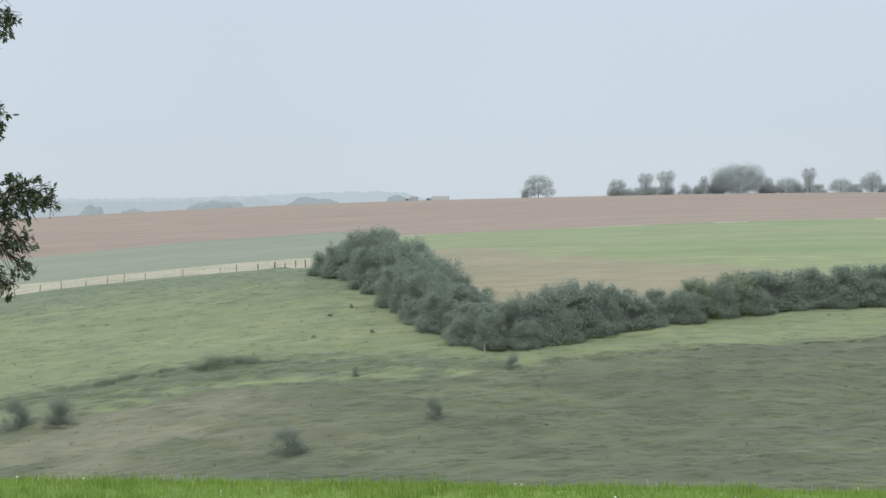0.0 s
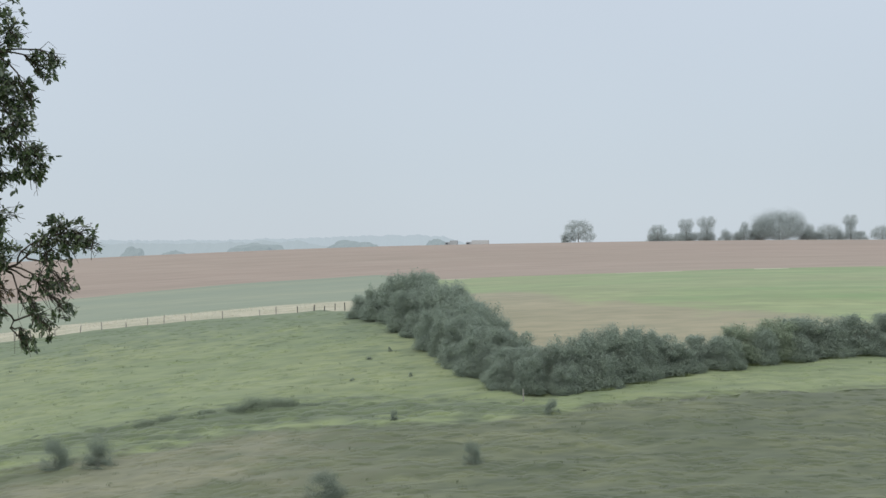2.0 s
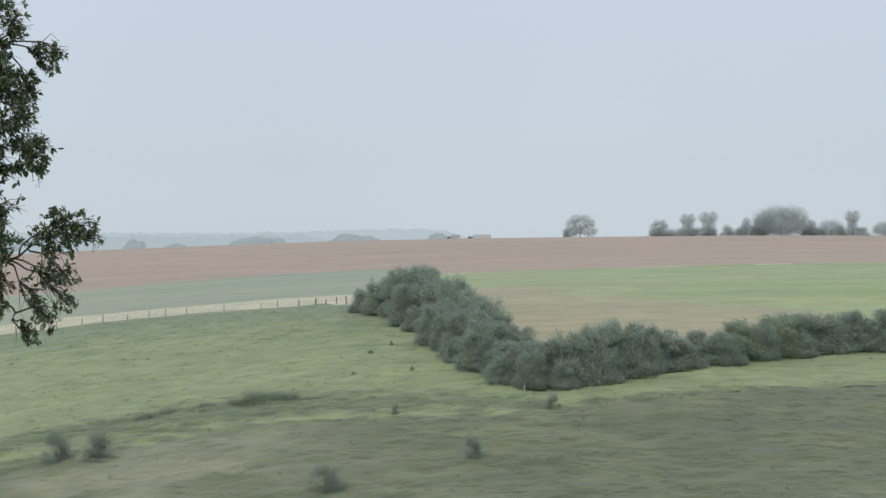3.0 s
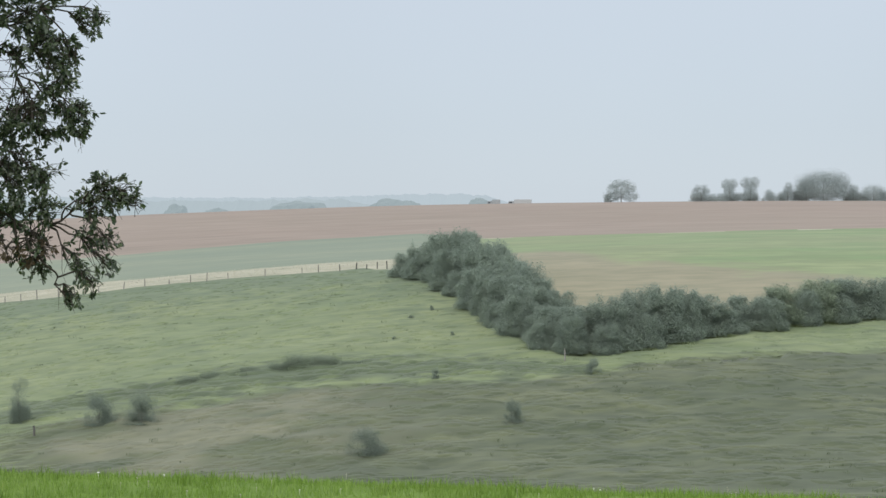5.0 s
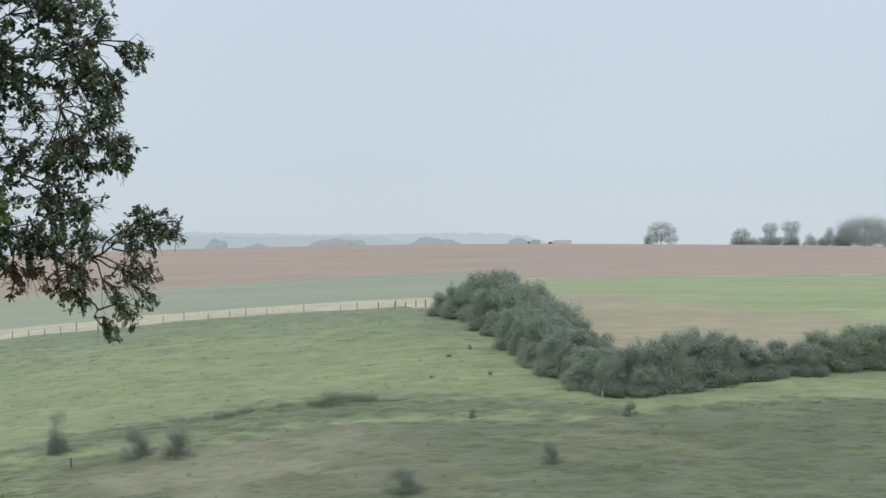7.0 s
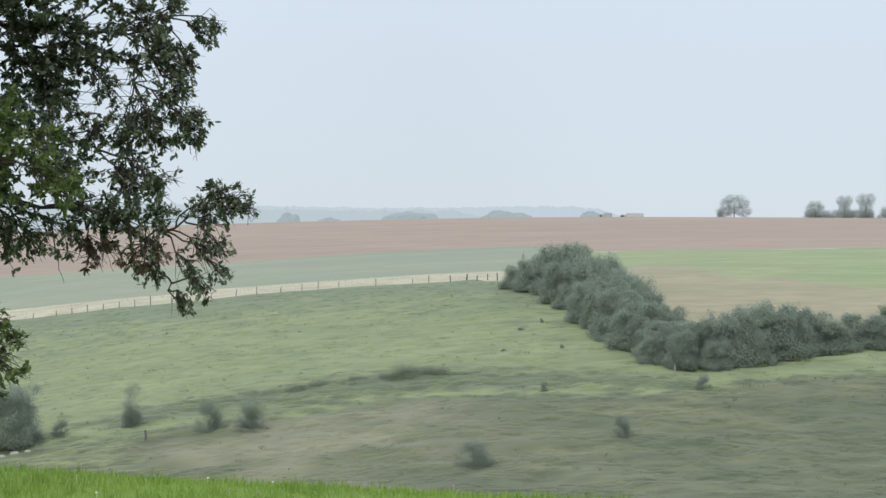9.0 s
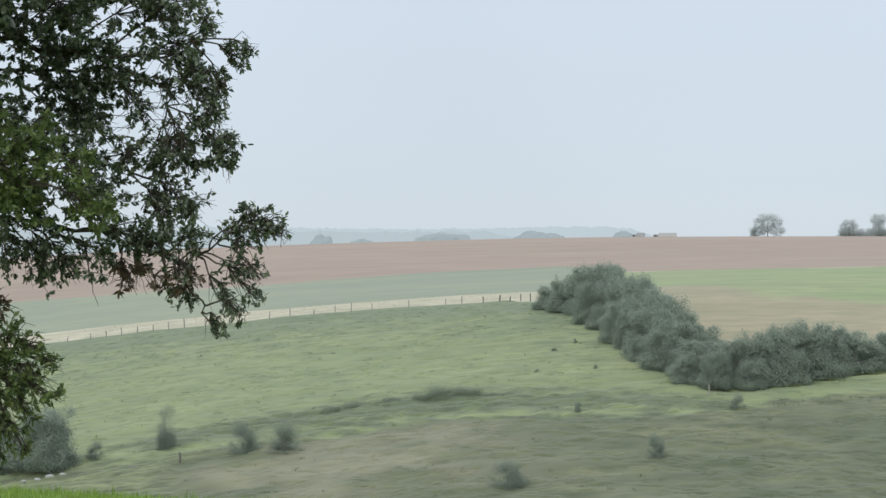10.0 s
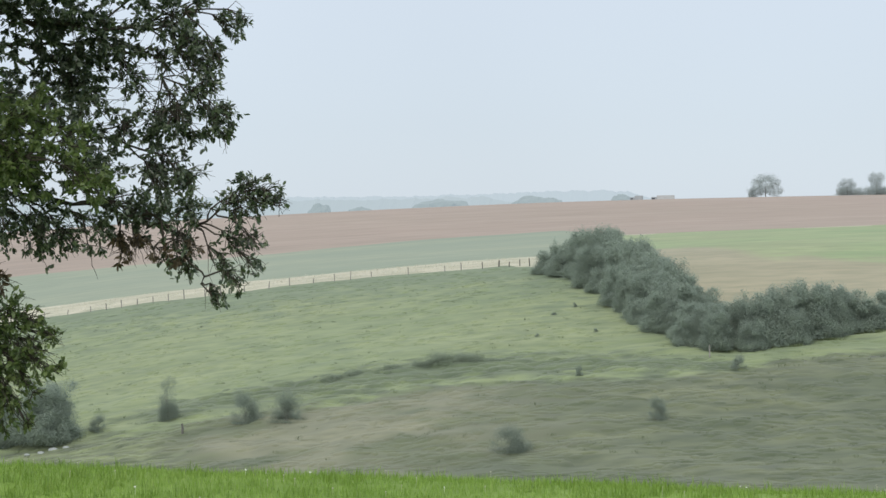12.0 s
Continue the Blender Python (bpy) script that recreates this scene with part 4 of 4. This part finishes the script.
rg = np.random.default_rng(99)
near_xy = np.stack([rg.uniform(-9, 6.5, 24000), rg.uniform(10.5, 18.5, 24000)], 1)
grass("meadow_grass", G_NEAR, "bright lush green meadow grass on the near bank", near_xy, 4, 0.085, 0.03, 0.006, 1)


tall_xy = [(x, y) for x, y in zip(rg.uniform(-9, 4, 2600), rg.uniform(11.5, 18.8, 2600)) if noise.noise((x * 0.8, y * 0.8, 50)) > 0.05]
grass("meadow_tufts", G_TALL, "taller yellow-green tufts in the near meadow", tall_xy, 9, 0.125, 0.035, 0.007, 8, 0.7)


def field_places(count, lo, hi, keep):
    out = []
    while len(out) < count:
        y = rg.uniform(lo, hi)
        x = rg.uniform(-0.46, 0.34) * y
        if keep(x, y):
            out.append((x, y))
    return out


def mounds(name, mat, label, places, long, deep, high, seed):
    """Low hummocks drawn out along the slope's contours."""
    rng = np.random.default_rng(seed)
    ring = np.arange(8) * 2 * math.pi / 8
    verts, faces = [], []
    for x, y in places:
        a, b, h = long * rng.uniform(0.4, 1.5), deep * rng.uniform(0.5, 1.4), high * rng.uniform(0.5, 1.4)
        k = len(verts)
        tilt = rng.normal(0, 0.12)
        for share, up in ((1.0, -0.06), (0.55, 0.75)):
            for q in ring:
                j = share * rng.uniform(0.75, 1.2)
                px, py = math.cos(q) * a * j, math.sin(q) * b * j
                gx, gy = x + px - py * tilt, y + py + px * tilt
                verts.append((gx, gy, ground_z(gx, gy) + up * h - (0.03 if up < 0 else 0)))
        verts.append((x, y, ground_z(x, y) + h))
        for i in range(8):
            n = (i + 1) % 8
            faces += [(k + i, k + n, k + 8 + n, k + 8 + i), (k + 8 + i, k + 8 + n, k + 16)]
    ob = mesh_object(name, verts, faces, mat, smooth=True)
    cover_attributes(ob.data, verts)
    tagged(ob, label, "grass", kind="stuff")


mounds("rough_grass", M_SLOPE, "grey-green hummocks of rough grazed grass", field_places(5200, 118, 182, lambda x, y: y < band_edge(x) - bank_wide(x) - strip_wide(x) + rg.normal(0, 2.2) and noise.noise((x * 0.12, y * 0.35, 0)) > -0.2), 0.9, 0.7, 0.085, 2)
mounds("bank_grass", M_SLOPE, "darker rushy hummocks along the bank", field_places(420, 160, 186, lambda x, y: band_edge(x) - bank_wide(x) + rg.normal(0, 1) < y < band_edge(x) + rg.normal(0, 1.2) and -42 < x < 8 and noise.noise((x * 0.12, y * 0.3, 5)) > -0.15), 1.5, 0.8, 0.24, 3)
mounds("pasture_grass", M_SLOPE, "pale green hummocks of grazed pasture", field_places(4200, 158, 258, lambda x, y: band_edge(x) - bank_wide(x) - strip_wide(x) + rg.normal(0, 2.2) < y < fence_line(x) - 3 and noise.noise((x * 0.15, y * 0.25, 8)) > -0.1), 0.65, 0.6, 0.075, 4)
grass("verge_grass", G_DRY, "tall dry straw-coloured verge grass", field_places(2600, 258, 290, lambda x, y: x < -16 and fence_line(x) + 0.5 < y < dry_edge(x) - 1), 4, 0.24, 0.7, 0.04, 5, 1.4)


grass("rush_tufts", G_RUSH, "scattered dark rush tufts in the pasture", field_places(900, 122, 240, lambda x, y: y < fence_line(x) - 4 and noise.noise((x * 0.1, y * 0.1, 40)) > -0.1), 12, 0.24, 0.2, 0.03, 7, 1.0)
foot_xy = [(x + rg.uniform(-0.5, 0.5) * w, y - 0.40 * w - rg.normal(0, 0.15)) for x, y, w, h in HEDGE_B for _ in range(120)]
grass("hedge_foot_grass", G_FOOT, "long uncut grass along the foot of the hedge", foot_xy, 9, 0.34, 0.25, 0.03, 6, 1.0)


# ---- two vehicles on the lane behind the ridge ----
M_CAB = material("dark_vehicle_paint", (0.31, 0.33, 0.34), (0.26, 0.28, 0.29), (0.36, 0.38, 0.39), 1.5, rough=0.4, bump=0.02)
M_BOX = material("pale_grey_box_body", (0.40, 0.41, 0.41), (0.35, 0.36, 0.36), (0.45, 0.46, 0.46), 1.2, rough=0.5, bump=0.02)
M_TYRE = material("tyre_rubber", (0.03, 0.03, 0.03), (0.02, 0.02, 0.02), (0.045, 0.045, 0.045), 6)
M_GLASS = material("dark_window_glass", (0.05, 0.06, 0.07), (0.04, 0.05, 0.06), (0.07, 0.08, 0.09), 2, rough=0.1, specular=0.6, bump=0.0)


def block_mesh(size, centre, soft):
    bm = bmesh.new()
    bmesh.ops.create_cube(bm, size=1.0)
    for q in bm.verts:
        q.co = Vector((q.co.x * size[0], q.co.y * size[1], q.co.z * size[2])) + Vector(centre)
    bmesh.ops.bevel(bm, geom=bm.edges[:], offset=soft, segments=2, affect="EDGES")
    return bm


def vehicle(name, label, category, x, y, long, high, cab_long, box_mat):
    top = tagged(new(name), label, category)
    part("body", block_mesh((long - cab_long, 2.3, high - 0.9), (cab_long / 2, 0, 0.9 + (high - 0.9) / 2), 0.08), box_mat, top)
    cab = part("cab", block_mesh((cab_long, 2.2, high - 1.1), (-(long - cab_long) / 2, 0, 0.6 + (high - 1.1) / 2), 0.18), M_CAB, top)
    part("window", block_mesh((cab_long * 0.55, 2.24, 0.6), (-(long - cab_long) / 2 - 0.15, 0, high - 1.0), 0.05), M_GLASS, cab)
    part("chassis", block_mesh((long, 1.6, 0.3), (0, 0, 0.72), 0.04), M_CAB, top)
    for fx in (-0.36, 0.3):
        for side in (-1, 1):
            v, f = tube([(long * fx, side * 1.12, 0.48), (long * fx, side * 0.85, 0.48)], (0.48, 0.48), 14)
            mesh_object("wheel", v, f, M_TYRE, top)
    top.matrix_basis = pose(x, y, ground_z(x, y) - 0.02, 0, 0, -3)
    return top


vehicle("van", "grey van on the lane behind the ridge", "van", -10.1, 634, 4.2, 15.75 - ground_z(-10.1, 634), 1.6, M_CAB)
vehicle("lorry", "pale grey box lorry on the lane behind the ridge", "lorry", -1.5, 634, 7.6, 15.75 - ground_z(-1.5, 634), 1.9, M_BOX)

# small white flower heads and pale seed heads in the near grass
def flecks(name, mat, label, count, size, height, seed):
    rng = np.random.default_rng(seed)
    verts, faces = [], []
    for _ in range(count):
        x, y = rng.uniform(-7, 5), rng.uniform(11.5, 16)
        h = height * rng.uniform(0.7, 1.2)
        z = ground_z(x, y) + h
        r, k = size * rng.uniform(0.7, 1.3), len(verts)
        verts += [(x + r, y, z), (x, y + r, z), (x - r, y, z), (x, y - r, z), (x, y, z + r * 0.7), (x, y, z - r * 0.7), (x + 0.0015, y, z), (x - 0.0015, y, z), (x, y, z - h)]
        faces += [(k + i, k + (i + 1) % 4, k + 4) for i in range(4)] + [(k + (i + 1) % 4, k + i, k + 5) for i in range(4)] + [(k + 6, k + 7, k + 8)]
    tagged(mesh_object(name, verts, faces, mat), label, "flower", kind="stuff")


M_PETAL = material("white_petals", (0.72, 0.74, 0.66), (0.6, 0.62, 0.5), (0.78, 0.79, 0.74), 30, rough=0.7, bump=0.0)
flecks("meadow_flowers", M_PETAL, "scattered small white flowers in the meadow grass", 34, 0.010, 0.06, 21)
flecks("seed_heads", G_DRY, "pale grass seed heads above the meadow", 70, 0.007, 0.085, 22)
